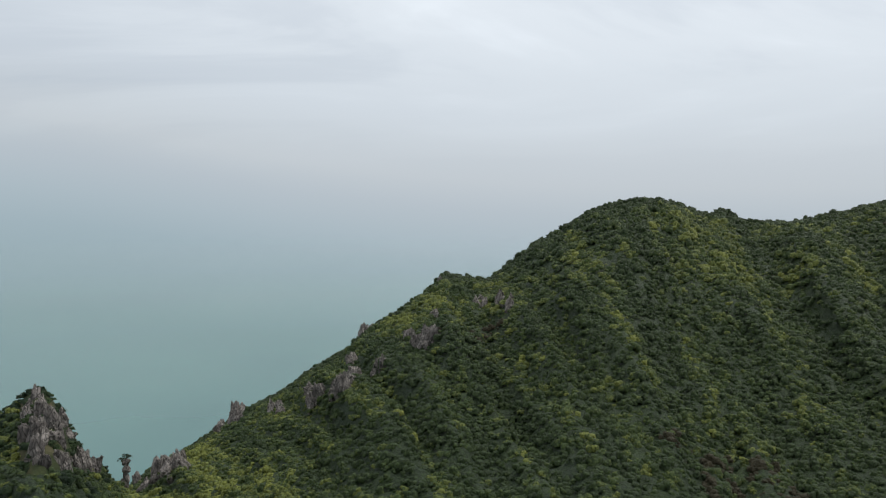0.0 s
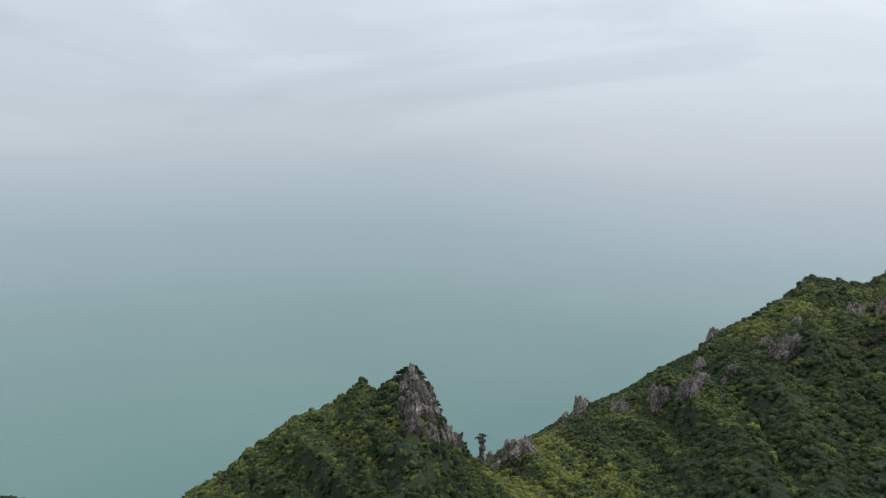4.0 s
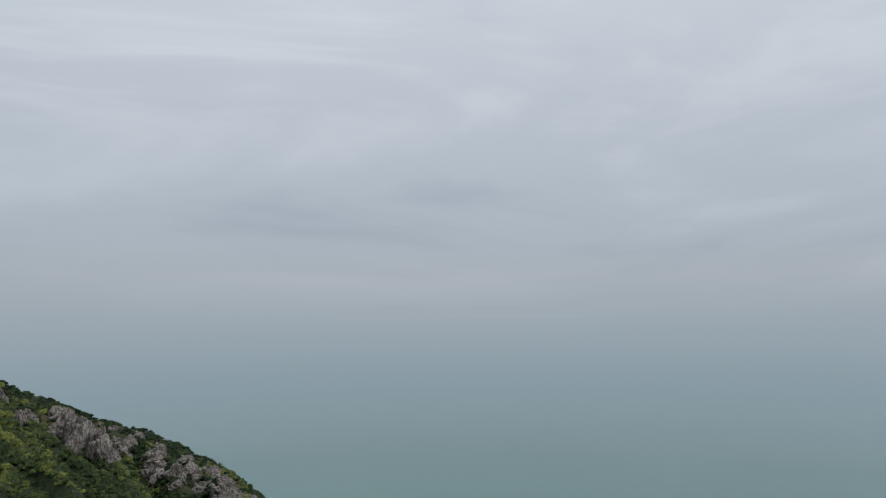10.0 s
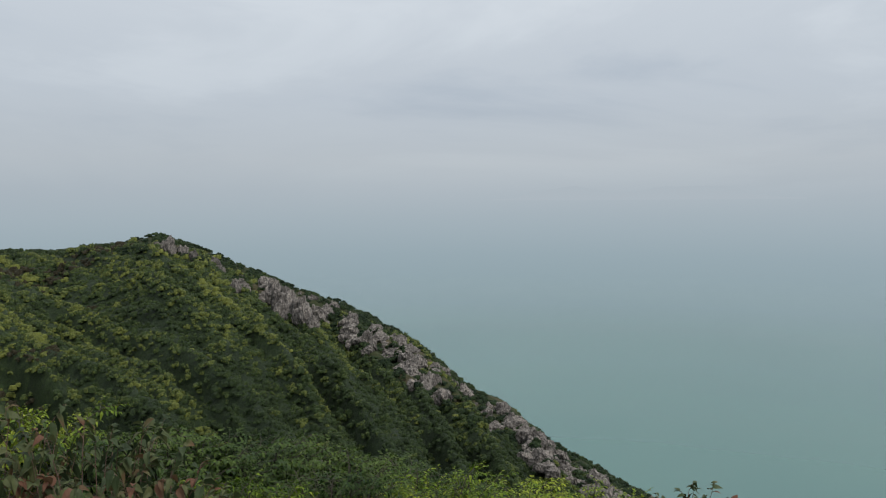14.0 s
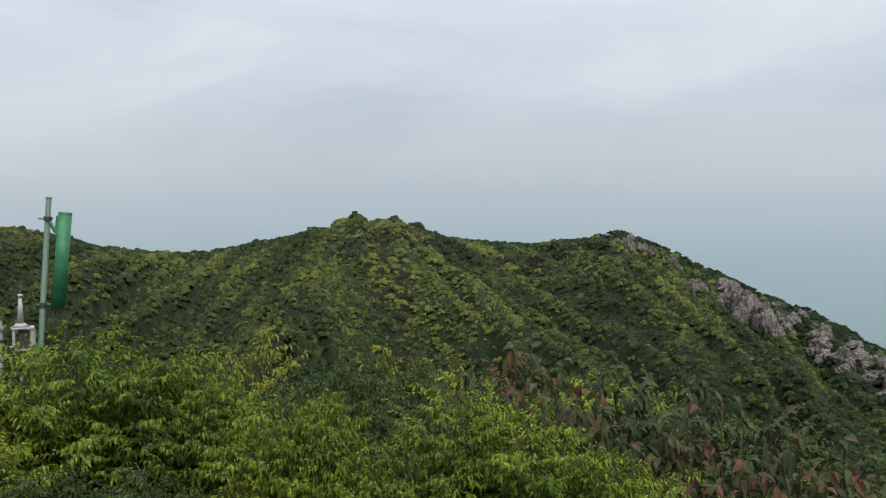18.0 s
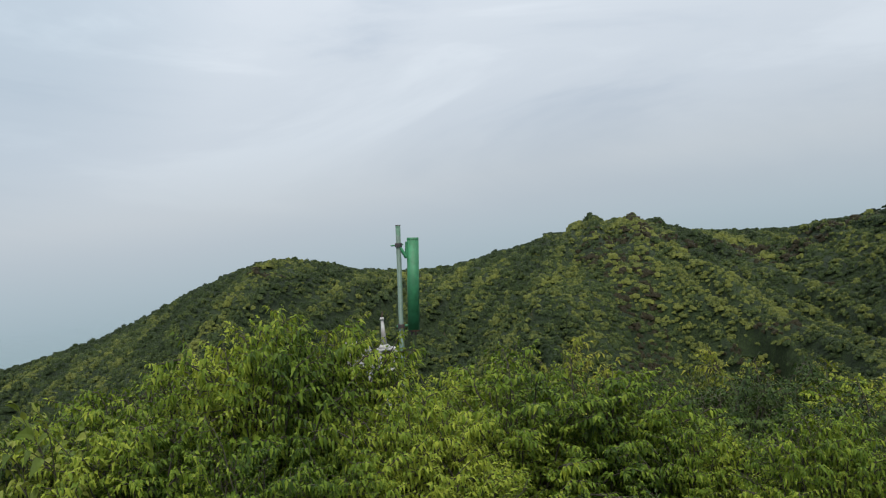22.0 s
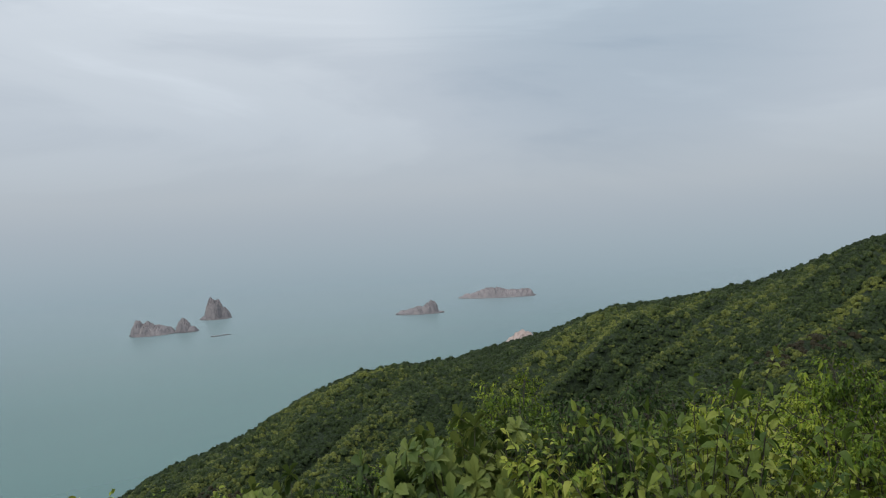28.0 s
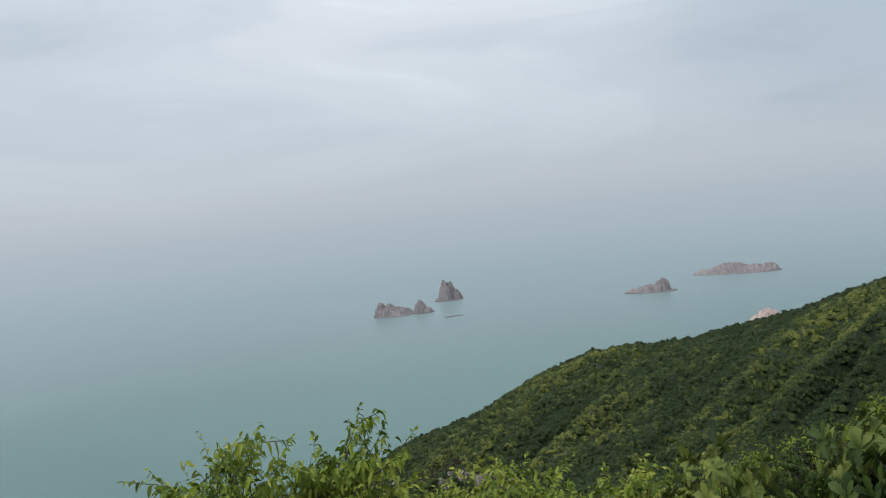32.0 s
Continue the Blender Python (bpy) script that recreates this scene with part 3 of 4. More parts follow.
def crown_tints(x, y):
    """Yellow-green young crowns and brown stands; lit ribs and shaded gullies painted in."""
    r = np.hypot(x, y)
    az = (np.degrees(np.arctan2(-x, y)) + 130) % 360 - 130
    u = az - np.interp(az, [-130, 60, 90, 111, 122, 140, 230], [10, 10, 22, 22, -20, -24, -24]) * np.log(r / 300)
    # follows the relief: lit ribs and shaded gullies put into the tint
    rib_light = fbm(u * 0.55 + 9, np.log(r + 5) * 2.2, 8, 4)
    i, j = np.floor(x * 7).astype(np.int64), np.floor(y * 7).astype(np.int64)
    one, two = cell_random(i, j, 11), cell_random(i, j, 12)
    t = 0.45 + np.interp(az, [-40, 8, 40, 130, 150, 215], [0.46, 0.46, 0.62, 0.62, 0.48, 0.40]) * rib_light + (one - 0.5) * 0.46 + 0.26 * fbm(x * 0.02, y * 0.02, 31, 3) + (two > 0.9) * 0.25
    # shift slope by slope; the crag hill's sunlit yellow is painted in
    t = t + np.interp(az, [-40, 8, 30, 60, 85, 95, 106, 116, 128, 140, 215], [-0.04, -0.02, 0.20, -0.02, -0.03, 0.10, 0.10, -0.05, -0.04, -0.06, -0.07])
    # shade of the lower slopes put into the tint; crest crowns dark green
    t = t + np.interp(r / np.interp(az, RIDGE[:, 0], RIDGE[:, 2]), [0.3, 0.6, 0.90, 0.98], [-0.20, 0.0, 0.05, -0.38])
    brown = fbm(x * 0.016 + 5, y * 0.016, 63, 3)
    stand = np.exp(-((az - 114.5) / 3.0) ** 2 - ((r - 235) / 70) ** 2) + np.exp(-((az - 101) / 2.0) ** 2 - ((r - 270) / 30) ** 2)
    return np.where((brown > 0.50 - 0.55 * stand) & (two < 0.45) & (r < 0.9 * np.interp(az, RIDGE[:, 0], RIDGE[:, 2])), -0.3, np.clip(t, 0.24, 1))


def cell_random(i, j, k):
    n = (i * 374761393 + j * 668265263 + k * 1442695041) & 0x7FFFFFFF
    n = ((n ^ (n >> 13)) * 1274126177) & 0x7FFFFFFF
    return ((n ^ (n >> 16)) & 0xFFFF) / 65535.0


CELL = 3.0


def crowns_at(x, y):
    """The crown over each spot: its height there, the way out from its middle, and the middle itself."""
    ci, cj = np.floor(x / CELL).astype(np.int64), np.floor(y / CELL).astype(np.int64)
    best = np.full(x.shape, -9.0)
    ox, oy, mx, my = (np.zeros(x.shape) for _ in range(4))
    for a in (-1, 0, 1):
        for b in (-1, 0, 1):
            i, j = ci + a, cj + b
            px, py = (i + cell_random(i, j, 1)) * CELL, (j + cell_random(i, j, 2)) * CELL
            rad = 1.35 + 1.5 * cell_random(i, j, 3) ** 1.5
            high = rad * (0.75 + 0.6 * cell_random(i, j, 4))
            q = np.hypot(x - px, y - py) / rad
            h = high * (1 - q ** 3)
            m = h > best
            best = np.where(m, h, best)
            ox, oy = np.where(m, (x - px) / rad, ox), np.where(m, (y - py) / rad, oy)
            mx, my = np.where(m, px, mx), np.where(m, py, my)
    return np.maximum(best, -1.2), ox, oy, mx, my


def bare(x, y):
    az = (np.degrees(np.arctan2(-x, y)) + 130) % 360 - 130
    return rockiness(az, np.hypot(x, y), x, y)


def undergrowth(a0, a1):
    """The lumpy green floor closing the gaps between one slope's crowns, painted shade-dark."""
    # the sheet
    az = np.arange(a0, a1 + 0.25, 0.5)
    k = np.linspace(0, 1, 150)
    A, K = np.meshgrid(az, k)
    far = np.interp(az, RIDGE[:, 0], RIDGE[:, 2]) + 7
    R = 34 * (far[None, :] / 34) ** (K ** 0.8)
    X, Y = (-np.sin(np.radians(A)) * R).ravel(), (np.cos(np.radians(A)) * R).ravel()
    h, ox, oy, mx, my = crowns_at(X, Y)
    Z = land(X, Y)[0] - 0.45 + 0.22 * h - 3.0 * bare(X, Y)
    n, m = len(az), len(k)
    i, j = np.meshgrid(np.arange(n - 1), np.arange(m - 1))
    a = (j * n + i).ravel()
    quads = np.stack([a, a + n, a + n + 1, a + 1], 1)
    tris = np.concatenate([quads[:, [0, 1, 2]], quads[:, [0, 2, 3]]])
    fx, fy = mx[tris[:, 0]], my[tris[:, 0]]
    # dark tint paints the shade of the gaps between crowns
    gap_shade = np.maximum(crown_tints(fx, fy) * 0.3, 0.08)
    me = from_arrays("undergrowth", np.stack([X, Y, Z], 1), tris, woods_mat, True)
    me.attributes.new("tint", "FLOAT", "FACE").data.foreach_set("value", gap_shade.astype(np.float32))
    return tagged(new("undergrowth", me), "green undergrowth between the crowns of the slope, shade painted into its dark tint", "undergrowth", kind="stuff")


def plant_woods():
    for k, (name, label, a0, a1) in enumerate((("woods_east", "dense dark green scrub oak canopy on the eastern hill", -35, 8),
                                               ("woods_crag", "dense green scrub canopy below the rocky pinnacle", 8, 56),
                                               ("woods_west", "dense green scrub canopy with yellow young leaves on the western ridge", 56, 104),
                                               ("woods_middle", "dense green scrub canopy on the middle hill", 104, 136),
                                               ("woods_north", "dense dark green canopy on the northern ridge", 136, 216))):
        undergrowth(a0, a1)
        # smaller, closer crowns on the near slopes
        wide = 1.25 if a1 < 10 else 1.0
        near, half, far = scatter(a0, a1, 60, 185, 1.65 * wide, 150 + k), scatter(a0, a1, 185, 270, 1.9 * wide, 250 + k), scatter(a0, a1, 270, 560, 2.45 * wide, 50 + k)
        p, r, az = (np.concatenate(q) for q in zip(near, half, far))
        # the steep foot of the summit and the swells of the slope hide what lies lower behind them
        el = np.degrees(np.arctan2(p[:, 2] + 2.5, r))
        m = (el > np.interp(az, [-40, 92, 100, 150, 172, 216], [-27, -27, -17, -17, -25, -27])) & ~swallowed(az, r, el)
        p, r = p[m], r[m]
        rng = np.random.default_rng(90 + k)
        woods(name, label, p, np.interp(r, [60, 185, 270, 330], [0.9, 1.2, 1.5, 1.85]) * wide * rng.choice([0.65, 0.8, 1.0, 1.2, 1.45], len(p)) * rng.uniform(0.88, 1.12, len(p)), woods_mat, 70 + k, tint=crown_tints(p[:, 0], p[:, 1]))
    p, r, az = scatter(-42, 230, 11, 60, 1.7, 77)
    m = np.degrees(np.arctan2(p[:, 2] + 1, r)) > -29
    p, r = p[m], r[m]
    rng = np.random.default_rng(99)
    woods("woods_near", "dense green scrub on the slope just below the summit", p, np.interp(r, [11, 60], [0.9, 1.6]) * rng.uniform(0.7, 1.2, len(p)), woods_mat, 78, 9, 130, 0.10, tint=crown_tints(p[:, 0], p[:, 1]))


make_land()
plant_woods()


# ---- crags: rock outcrops and dark pines along the crests ----
def rock_shape(name, seed, tall):
    """A block cut by random planes, with chipped faces."""
    rng = np.random.default_rng(seed)
    bm = bmesh.new()
    bmesh.ops.create_icosphere(bm, subdivisions=4, radius=1)
    n = rng.normal(0, 1, (14, 3))
    n[0] = (0.15, 0.1, 1)
    n /= np.linalg.norm(n, axis=1)[:, None]
    off = rng.uniform(0.60, 0.95, 14)
    for v in bm.verts:
        d = np.array(v.co)
        c = n @ d
        rr = min(1.25, (off[c > 0.05] / c[c > 0.05]).min())
        q = v.co * 3.1 + Vector((seed, 0, 0))
        # upright joints split the block into slabs
        w = q + Vector((noise.noise(q), noise.noise(q + Vector((9, 0, 0))), 0)) * 0.5
        rr *= 1 + 0.12 * noise.noise(q * 0.8) + 0.13 * noise.cell(Vector((w.x * 0.9, w.y * 0.9, w.z * 0.45))) + 0.06 * noise.cell(Vector((w.x * 1.9, w.y * 1.9, w.z * 0.7))) + 0.02 * noise.cell(w * 3.3) - 0.05 * abs(noise.noise(Vector((q.x * 2.3, q.y * 2.3, q.z * 0.9))))
        v.co = v.co * rr
        v.co.z *= tall
    me = bpy.data.meshes.new(name)
    bm.to_mesh(me)
    bm.free()
    me.materials.append(crag_mat)
    return me


ROCKS = [rock_shape("rock", 11 + k, (0.8, 0.95, 1.1, 1.3, 1.0, 1.45, 1.2, 0.85)[k]) for k in range(8)]


def rock(x, y, z, size, rng, label, group, lean=0.25, kind=None, name="rock_outcrop", tall=1.0):
    ob = new(name, ROCKS[rng.integers(0, 8) if kind is None else kind])
    turn = Euler((rng.normal(0, lean), rng.normal(0, lean), rng.uniform(0, 6.28)))
    ob.matrix_basis = Matrix.LocRotScale((x, y, z), turn, Vector((size * rng.uniform(0.75, 1.25), size * rng.uniform(0.75, 1.25), size * rng.uniform(0.8, 1.3) * tall)))
    return tagged(ob, label, "rock", group)


def spot(az, el, table=None):
    """Where the slope shows at an azimuth and a slope angle, coming down from the crest."""
    table = RIDGE if table is None else table
    r = np.linspace(np.interp(az, table[:, 0], table[:, 2]), 40, 500)
    x, y = -math.sin(radians(az)) * r, math.cos(radians(az)) * r
    z = land(x, y)[0]
    k = int(np.argmax(np.degrees(np.arctan2(z, r)) <= el))
    return x[k], y[k], z[k]


def make_crags():
    rng = np.random.default_rng(5)
    pines = []
    # the western crest: pale craggy belt just below the skyline
    for k in range(460):
        az = 56.5 + 35 * rng.random()
        belt = np.interp(az, [56, 60, 66, 74, 80, 84, 88, 91, 96], [0.8, 1.9, 2.0, 3.0, 3.3, 2.4, 1.2, 0.9, 0.7])
        e_c = np.interp(az, RIDGE[:, 0], RIDGE[:, 1])
        down = 0.3 + belt * rng.random() ** 0.8
        if fbm(np.array([az * 0.55]), np.array([down * 0.9]), 17, 3)[0] < (-0.12 if az < 84 else 0.10):
            continue
        x, y, z = spot(az, e_c - down)
        rock(x, y, z + 0.2, rng.choice([1.0, 1.3, 1.7, 2.1, 2.6]) * rng.uniform(0.8, 1.2), rng, "pale grey weathered crag on the western ridge crest", "crags of the western ridge", 0.2, (3, 5, 6, 2, 7)[k % 5], "crag", 0.85)
    for az, el, size, n in ((86.3, -7.5, 3.4, 3), (87.2, -7.0, 3.6, 4), (88.2, -6.7, 3.4, 4), (85.2, -7.8, 2.6, 3), (95.9, -2.4, 2.6, 4), (94.2, -2.7, 2, 3), (92.3, -3.6, 2.2, 3), (90.3, -5.0, 2.2, 3)):
        for k in range(n):
            x, y, z = spot(az + rng.normal(0, 0.35), el + rng.normal(0, 0.3))
            rock(x, y, z, size * rng.uniform(0.7, 1.1), rng, "tall pale rock slab standing out of the green slope", "slabs on the western slope", 0.12, 5 if k % 2 else 3, "standing_rock", 1.4)
    # the pinnacle
    for k in range(48):
        az = 26.4 + 4.2 * rng.random()
        e_c = np.interp(az, PINNACLE[:, 0], PINNACLE[:, 1])
        x, y, z = spot(az, e_c - 0.5 - rng.random() * (e_c - 0.5 + 20.3), PINNACLE)
        rock(x, y, z, rng.uniform(0.6, 1.45), rng, "grey weathered rock of the steep pinnacle", "rocks of the pinnacle", 0.15, (3, 5, 6, 2)[k % 4], "pinnacle_rock", 1.9)
    # eastern hill
    for az, el, size, n in ((-4.8, -10.0, 3, 4), (-2.6, -10.2, 2.6, 3), (2.0, -13.3, 3.6, 5), (2.9, -12.6, 2.4, 2), (6.3, -12.1, 3.2, 5), (7.4, -15.6, 3.4, 4), (8.5, -16.5, 3.2, 4), (5.2, -14.9, 2.8, 3),
                            (10.7, -17.2, 2.8, 4), (16.5, -18.2, 3, 5), (17.7, -18.7, 2.6, 4), (21.7, -21.4, 3, 5), (20.4, -20.9, 2.4, 4), (23.1, -22.0, 2.4, 3), (13.3, -17.5, 2.2, 3), (-0.5, -7.9, 2.2, 2), (1.0, -10.8, 2, 2)):
        for k in range(n):
            x, y, z = spot(az + rng.normal(0, 0.35), el + rng.normal(0, 0.35))
            rock(x, y, z, size * rng.uniform(0.45, 0.9), rng, "grey rock outcrop among the trees of the eastern hill", "outcrops of the eastern hill", 0.15, (3, 5, 2)[k % 3], tall=1.7)
    # foot of the northern ridge
    for k in range(24):
        az = rng.uniform(192, 205)
        el = np.interp(az, [192, 205], [-20.7, -20.0]) + rng.normal(0, 0.5)
        x, y, z = spot(az, el)
        rock(x, y, z + 0.3, rng.uniform(0.9, 2.2), rng, "grey-brown boulder on the steep foot of the northern ridge", "boulders of the northern ridge", name="boulder")
    # dark wind-shaped pines between the rocks and along the skylines
    for k in range(1100):
        az = rng.uniform(56, 99)
        belt = np.interp(az, [56, 60, 66, 74, 80, 84, 88, 91, 99], [0.8, 1.9, 2.0, 3.2, 3.5, 2.6, 1.4, 1.2, 0.9])
        pines.append(spot(az, np.interp(az, RIDGE[:, 0], RIDGE[:, 1]) - belt * rng.random() ** 1.5))
    for k in range(150):
        az = rng.uniform(25.9, 33.2)
        e_c = np.interp(az, PINNACLE[:, 0], PINNACLE[:, 1])
        x, y, z = spot(az, e_c - 5 * rng.random() ** 2, PINNACLE)
        pines.append((x, y, z - 0.3))
    pines = np.array(pines)
    woods("pines", "low dark wind-shaped pines between the crags", pines, rng.uniform(0.7, 1.8, len(pines)), pine_mat, 61, 6, 24, 0.16, flat=0.8, sink=0.05)
    crest = []
    for k in range(900):
        az = rng.uniform(-34, 206)
        if 24 < az < 56:
            continue
        x, y = polar(az, np.interp(az, RIDGE[:, 0], RIDGE[:, 2]) - rng.uniform(0, 3))
        crest.append((x, y, ground_at(x, y)))
    crest = np.array(crest)
    woods("skyline_trees", "dark trees standing along the ridge skyline", crest, rng.uniform(0.9, 1.9, len(crest)), pine_mat, 62, 6, 20, 0.15, sink=0.40)


make_crags()


def make_pillar():
    """A slender pillar of stacked boulders in the saddle beside the pinnacle."""
    rng = np.random.default_rng(8)
    x, y = polar(24.65, 181.5)
    z = ground_at(x, y)
    root = thing("rock_pillar", pose(x, y, z), "slender pillar of stacked pale boulders with a small tree on top", "rock")
    for k, (dz, w, h, dx) in enumerate(((1.2, 1.0, 1.7, 0), (3.6, 0.75, 1.3, 0.25), (5.6, 0.8, 1.1, 0.5), (7.2, 0.95, 0.8, 0.35))):
        ob = new("boulder", ROCKS[(5, 3, 6, 1)[k]])
        ob.parent = root
        ob.matrix_basis = Matrix.LocRotScale((dx, dx * 0.6, dz), Euler((0.1 * k, 0.15, k * 1.7)), Vector((w, w, h)))
    v = clump_shape(rng, 60, 0.26, 0.8) * 1.3 + (0.35, 0.2, 7.2)
    ob = new("tree_top", from_arrays("tree_top", v, np.arange(len(v)).reshape(-1, 3), pine_mat))
    ob.parent = root


make_pillar()


# ---- islets in the haze ----
def islet(name, az, dist, humps, label, group="islets", seed=0, mat=None):
    """A cliff-sided islet: humps are (across, along, half width, half depth, height) in metres, seen from the summit."""
    n, m = 150, 56
    wide = max(abs(h[0]) + h[2] for h in humps) * 1.12
    deep = max(abs(h[1]) + h[3] for h in humps) * 1.15
    u, v = np.meshgrid(np.linspace(-wide, wide, n), np.linspace(-deep, deep, m))
    u, v = u.ravel(), v.ravel()
    z = np.full(u.size, -0.6)
    wob = fbm(u * 0.05 + seed, v * 0.05, 40 + seed, 4)
    for a, b, w, d, h in humps:
        q = np.sqrt(((u - a) / w) ** 2 + ((v - b) / d) ** 2) + 0.16 * wob
        z = np.maximum(z, np.where(q < 1, 0.78 * h * np.maximum(1 - q ** 3.2, 0) ** 0.8 * (1 + 0.42 * fbm(u * 0.11, v * 0.11, 50 + seed, 4) - 0.30 * np.abs(fbm(u * 0.16, v * 0.16, 70 + seed, 3))), -0.6))
    shore = np.sqrt((u / wide) ** 2 + (v / deep) ** 2) * 1.06 + 0.05 * wob
    z = np.maximum(z, np.where(shore < 0.98, min(2.2, max(h[4] for h in humps)) + 0.5 * wob, -0.6))
    verts = np.stack([u, v, z], 1)
    i, j = np.meshgrid(np.arange(n - 1), np.arange(m - 1))
    a = (j * n + i).ravel()
    faces = np.stack([a, a + 1, a + n + 1, a + n], 1)
    keep = z[faces].max(1) > -0.5
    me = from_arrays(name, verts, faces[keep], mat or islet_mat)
    x, y = polar(az, dist)
    ob = new(name, me)
    ob.matrix_basis = pose(x, y, SEA_Z, 0, 0, az + 180)
    return tagged(ob, label, "islet", group)


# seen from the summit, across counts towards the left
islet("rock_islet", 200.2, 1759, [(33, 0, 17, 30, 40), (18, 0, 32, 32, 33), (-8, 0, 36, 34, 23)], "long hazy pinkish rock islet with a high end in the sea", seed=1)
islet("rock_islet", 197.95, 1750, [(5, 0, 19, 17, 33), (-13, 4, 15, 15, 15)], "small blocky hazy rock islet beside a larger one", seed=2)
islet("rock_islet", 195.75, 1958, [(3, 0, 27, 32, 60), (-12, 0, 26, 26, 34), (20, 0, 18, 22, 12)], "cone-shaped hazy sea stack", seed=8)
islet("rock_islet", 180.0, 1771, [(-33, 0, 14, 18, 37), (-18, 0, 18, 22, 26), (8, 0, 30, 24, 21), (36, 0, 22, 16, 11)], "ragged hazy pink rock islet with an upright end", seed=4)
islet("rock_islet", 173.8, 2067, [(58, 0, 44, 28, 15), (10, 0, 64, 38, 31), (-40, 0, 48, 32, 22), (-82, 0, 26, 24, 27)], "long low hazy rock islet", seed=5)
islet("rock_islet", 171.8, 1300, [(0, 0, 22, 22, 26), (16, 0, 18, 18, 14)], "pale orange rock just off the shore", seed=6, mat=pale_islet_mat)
for az_b, d_b in ((195.85, 1626), (195.1, 1634)):
    islet("reef", az_b, d_b, [(0, 0, 10, 2.5, 0.9)], "low dark reef breaking the sea surface", "reefs", 9)


def far_isles():
    """Faint mountains beyond the haze, a flat strip glowing in the haze's colour."""
    mat = bpy.data.materials.new("haze_glow")
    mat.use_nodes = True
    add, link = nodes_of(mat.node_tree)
    # emission in haze colour replaces lit slopes behind hazy air
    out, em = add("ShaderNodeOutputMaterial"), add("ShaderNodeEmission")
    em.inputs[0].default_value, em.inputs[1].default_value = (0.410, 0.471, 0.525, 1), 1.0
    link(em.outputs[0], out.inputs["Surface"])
    az = np.linspace(48, 71, 140)
    top = np.interp(az, [48, 51.3, 52.8, 57.7, 59.5, 61.3, 64.4, 67.5, 69, 71], [1.5, 1.75, 2.42, 2.48, 2.15, 2.05, 2.52, 2.2, 1.6, 1.5]) + 0.06 * fbm(az * 1.3, az * 0, 5, 3)
    x, y = -np.sin(np.radians(az)) * 4800, np.cos(np.radians(az)) * 4800
    v = np.concatenate([np.stack([x, y, 4800 * np.tan(np.radians(np.full(len(az), 1.45)))], 1), np.stack([x, y, 4800 * np.tan(np.radians(np.maximum(top, 1.46)))], 1)])
    i = np.arange(len(az) - 1)
    tagged(new("backdrop", from_arrays("backdrop", v, np.stack([i, i + 1, i + 1 + len(az), i + len(az)], 1), mat)), "faint blue-grey far mountains, a flat strip glowing in haze colour", "mountains", kind="structure")


far_isles()


# ---- shrubs on the summit ----
LENS = ((0.45, 0.24),)
LEAF = ((0.28, 0.21), (0.66, 0.19))
BROAD = ((0.10, 0.17), (0.30, 0.31), (0.55, 0.30), (0.80, 0.15))
OAK = ((0.15, 0.09), (0.28, 0.19), (0.38, 0.14), (0.52, 0.29), (0.62, 0.21), (0.76, 0.30), (0.90, 0.14))


def blades(base, along, normal, length, outline, droop, fold=0.25):
    """Leaves as folded, drooping blades: corners and triangles."""
    n, k = len(base), len(outline)
    along = along / np.linalg.norm(along, axis=1)[:, None]
    side = np.cross(along, normal)
    side /= np.linalg.norm(side, axis=1)[:, None] + 1e-9
    up = np.cross(side, along)
    L = length[:, None]

    def at(u, w):
        return base + along * L * u + side * L * w + up * L * (abs(w) * fold - droop[:, None] * u * u)
    cols = [at(0, 0), at(1, 0)]
    for u, w in outline:
        cols += [at(u, -w), at(u, 0), at(u, w)]
    v = np.stack(cols, 1)
    t = [(0, 4, 3), (0, 3, 2)]
    for s in range(k - 1):
        l0, m0, r0, l1, m1, r1 = (2 + 3 * s + q for q in range(6))
        t += [(m0, r0, r1), (m0, r1, m1), (m0, m1, l1), (m0, l1, l0)]
    l0, m0, r0 = 2 + 3 * (k - 1), 3 + 3 * (k - 1), 4 + 3 * (k - 1)
    t += [(m0, r0, 1), (m0, 1, l0)]
    size = 2 + 3 * k
    f = (np.array(t)[None] + (np.arange(n) * size)[:, None, None]).reshape(-1, 3)
    return v.reshape(-1, 3), f


def tubes(a, b, r0, r1, sides=4):
    """Straight tapered sticks from points a to points b."""
    d = b - a
    d = d / (np.linalg.norm(d, axis=1)[:, None] + 1e-9)
    t = np.cross(d, np.array((0.31, 0.84, 0.44)))
    t /= np.linalg.norm(t, axis=1)[:, None] + 1e-9
    s = np.cross(d, t)
    ring = []
    for p, r in ((a, r0), (b, r1)):
        for q in range(sides):
            w = 2 * math.pi * q / sides
            ring.append(p + (t * math.cos(w) + s * math.sin(w)) * r[:, None])
    v = np.stack(ring, 1)
    f = np.array([(q, (q + 1) % sides, sides + (q + 1) % sides, sides + q) for q in range(sides)])
    return v.reshape(-1, 3), (f[None] + (np.arange(len(a)) * 2 * sides)[:, None, None]).reshape(-1, 4)


def shrub(name, label, seed, leaf_mat, wood_mat, way, outline, leaf, boughs, shoots, per, shoot_len, hang=0.5, droop=0.4, low=-0.25, arch=0.7, uneven=0.30, steep=0.30, height=1.6, radius=0.85, group="shrubs on the summit"):
    """A shrub about as high and wide as given. Boughs arch from the stems to an uneven dome; shoots stand in two rows along each
    bough, and leaves in two rows along each shoot (way "row") or spread round its end (way "whorl")."""
    rng = np.random.default_rng(seed)
    root = thing(name, pose(0, 0, 0), label, "shrub", group)
    up = np.array((0, 0, 1.0))
    ang = np.arange(boughs) * 2.39996 + rng.normal(0, 0.25, boughs)
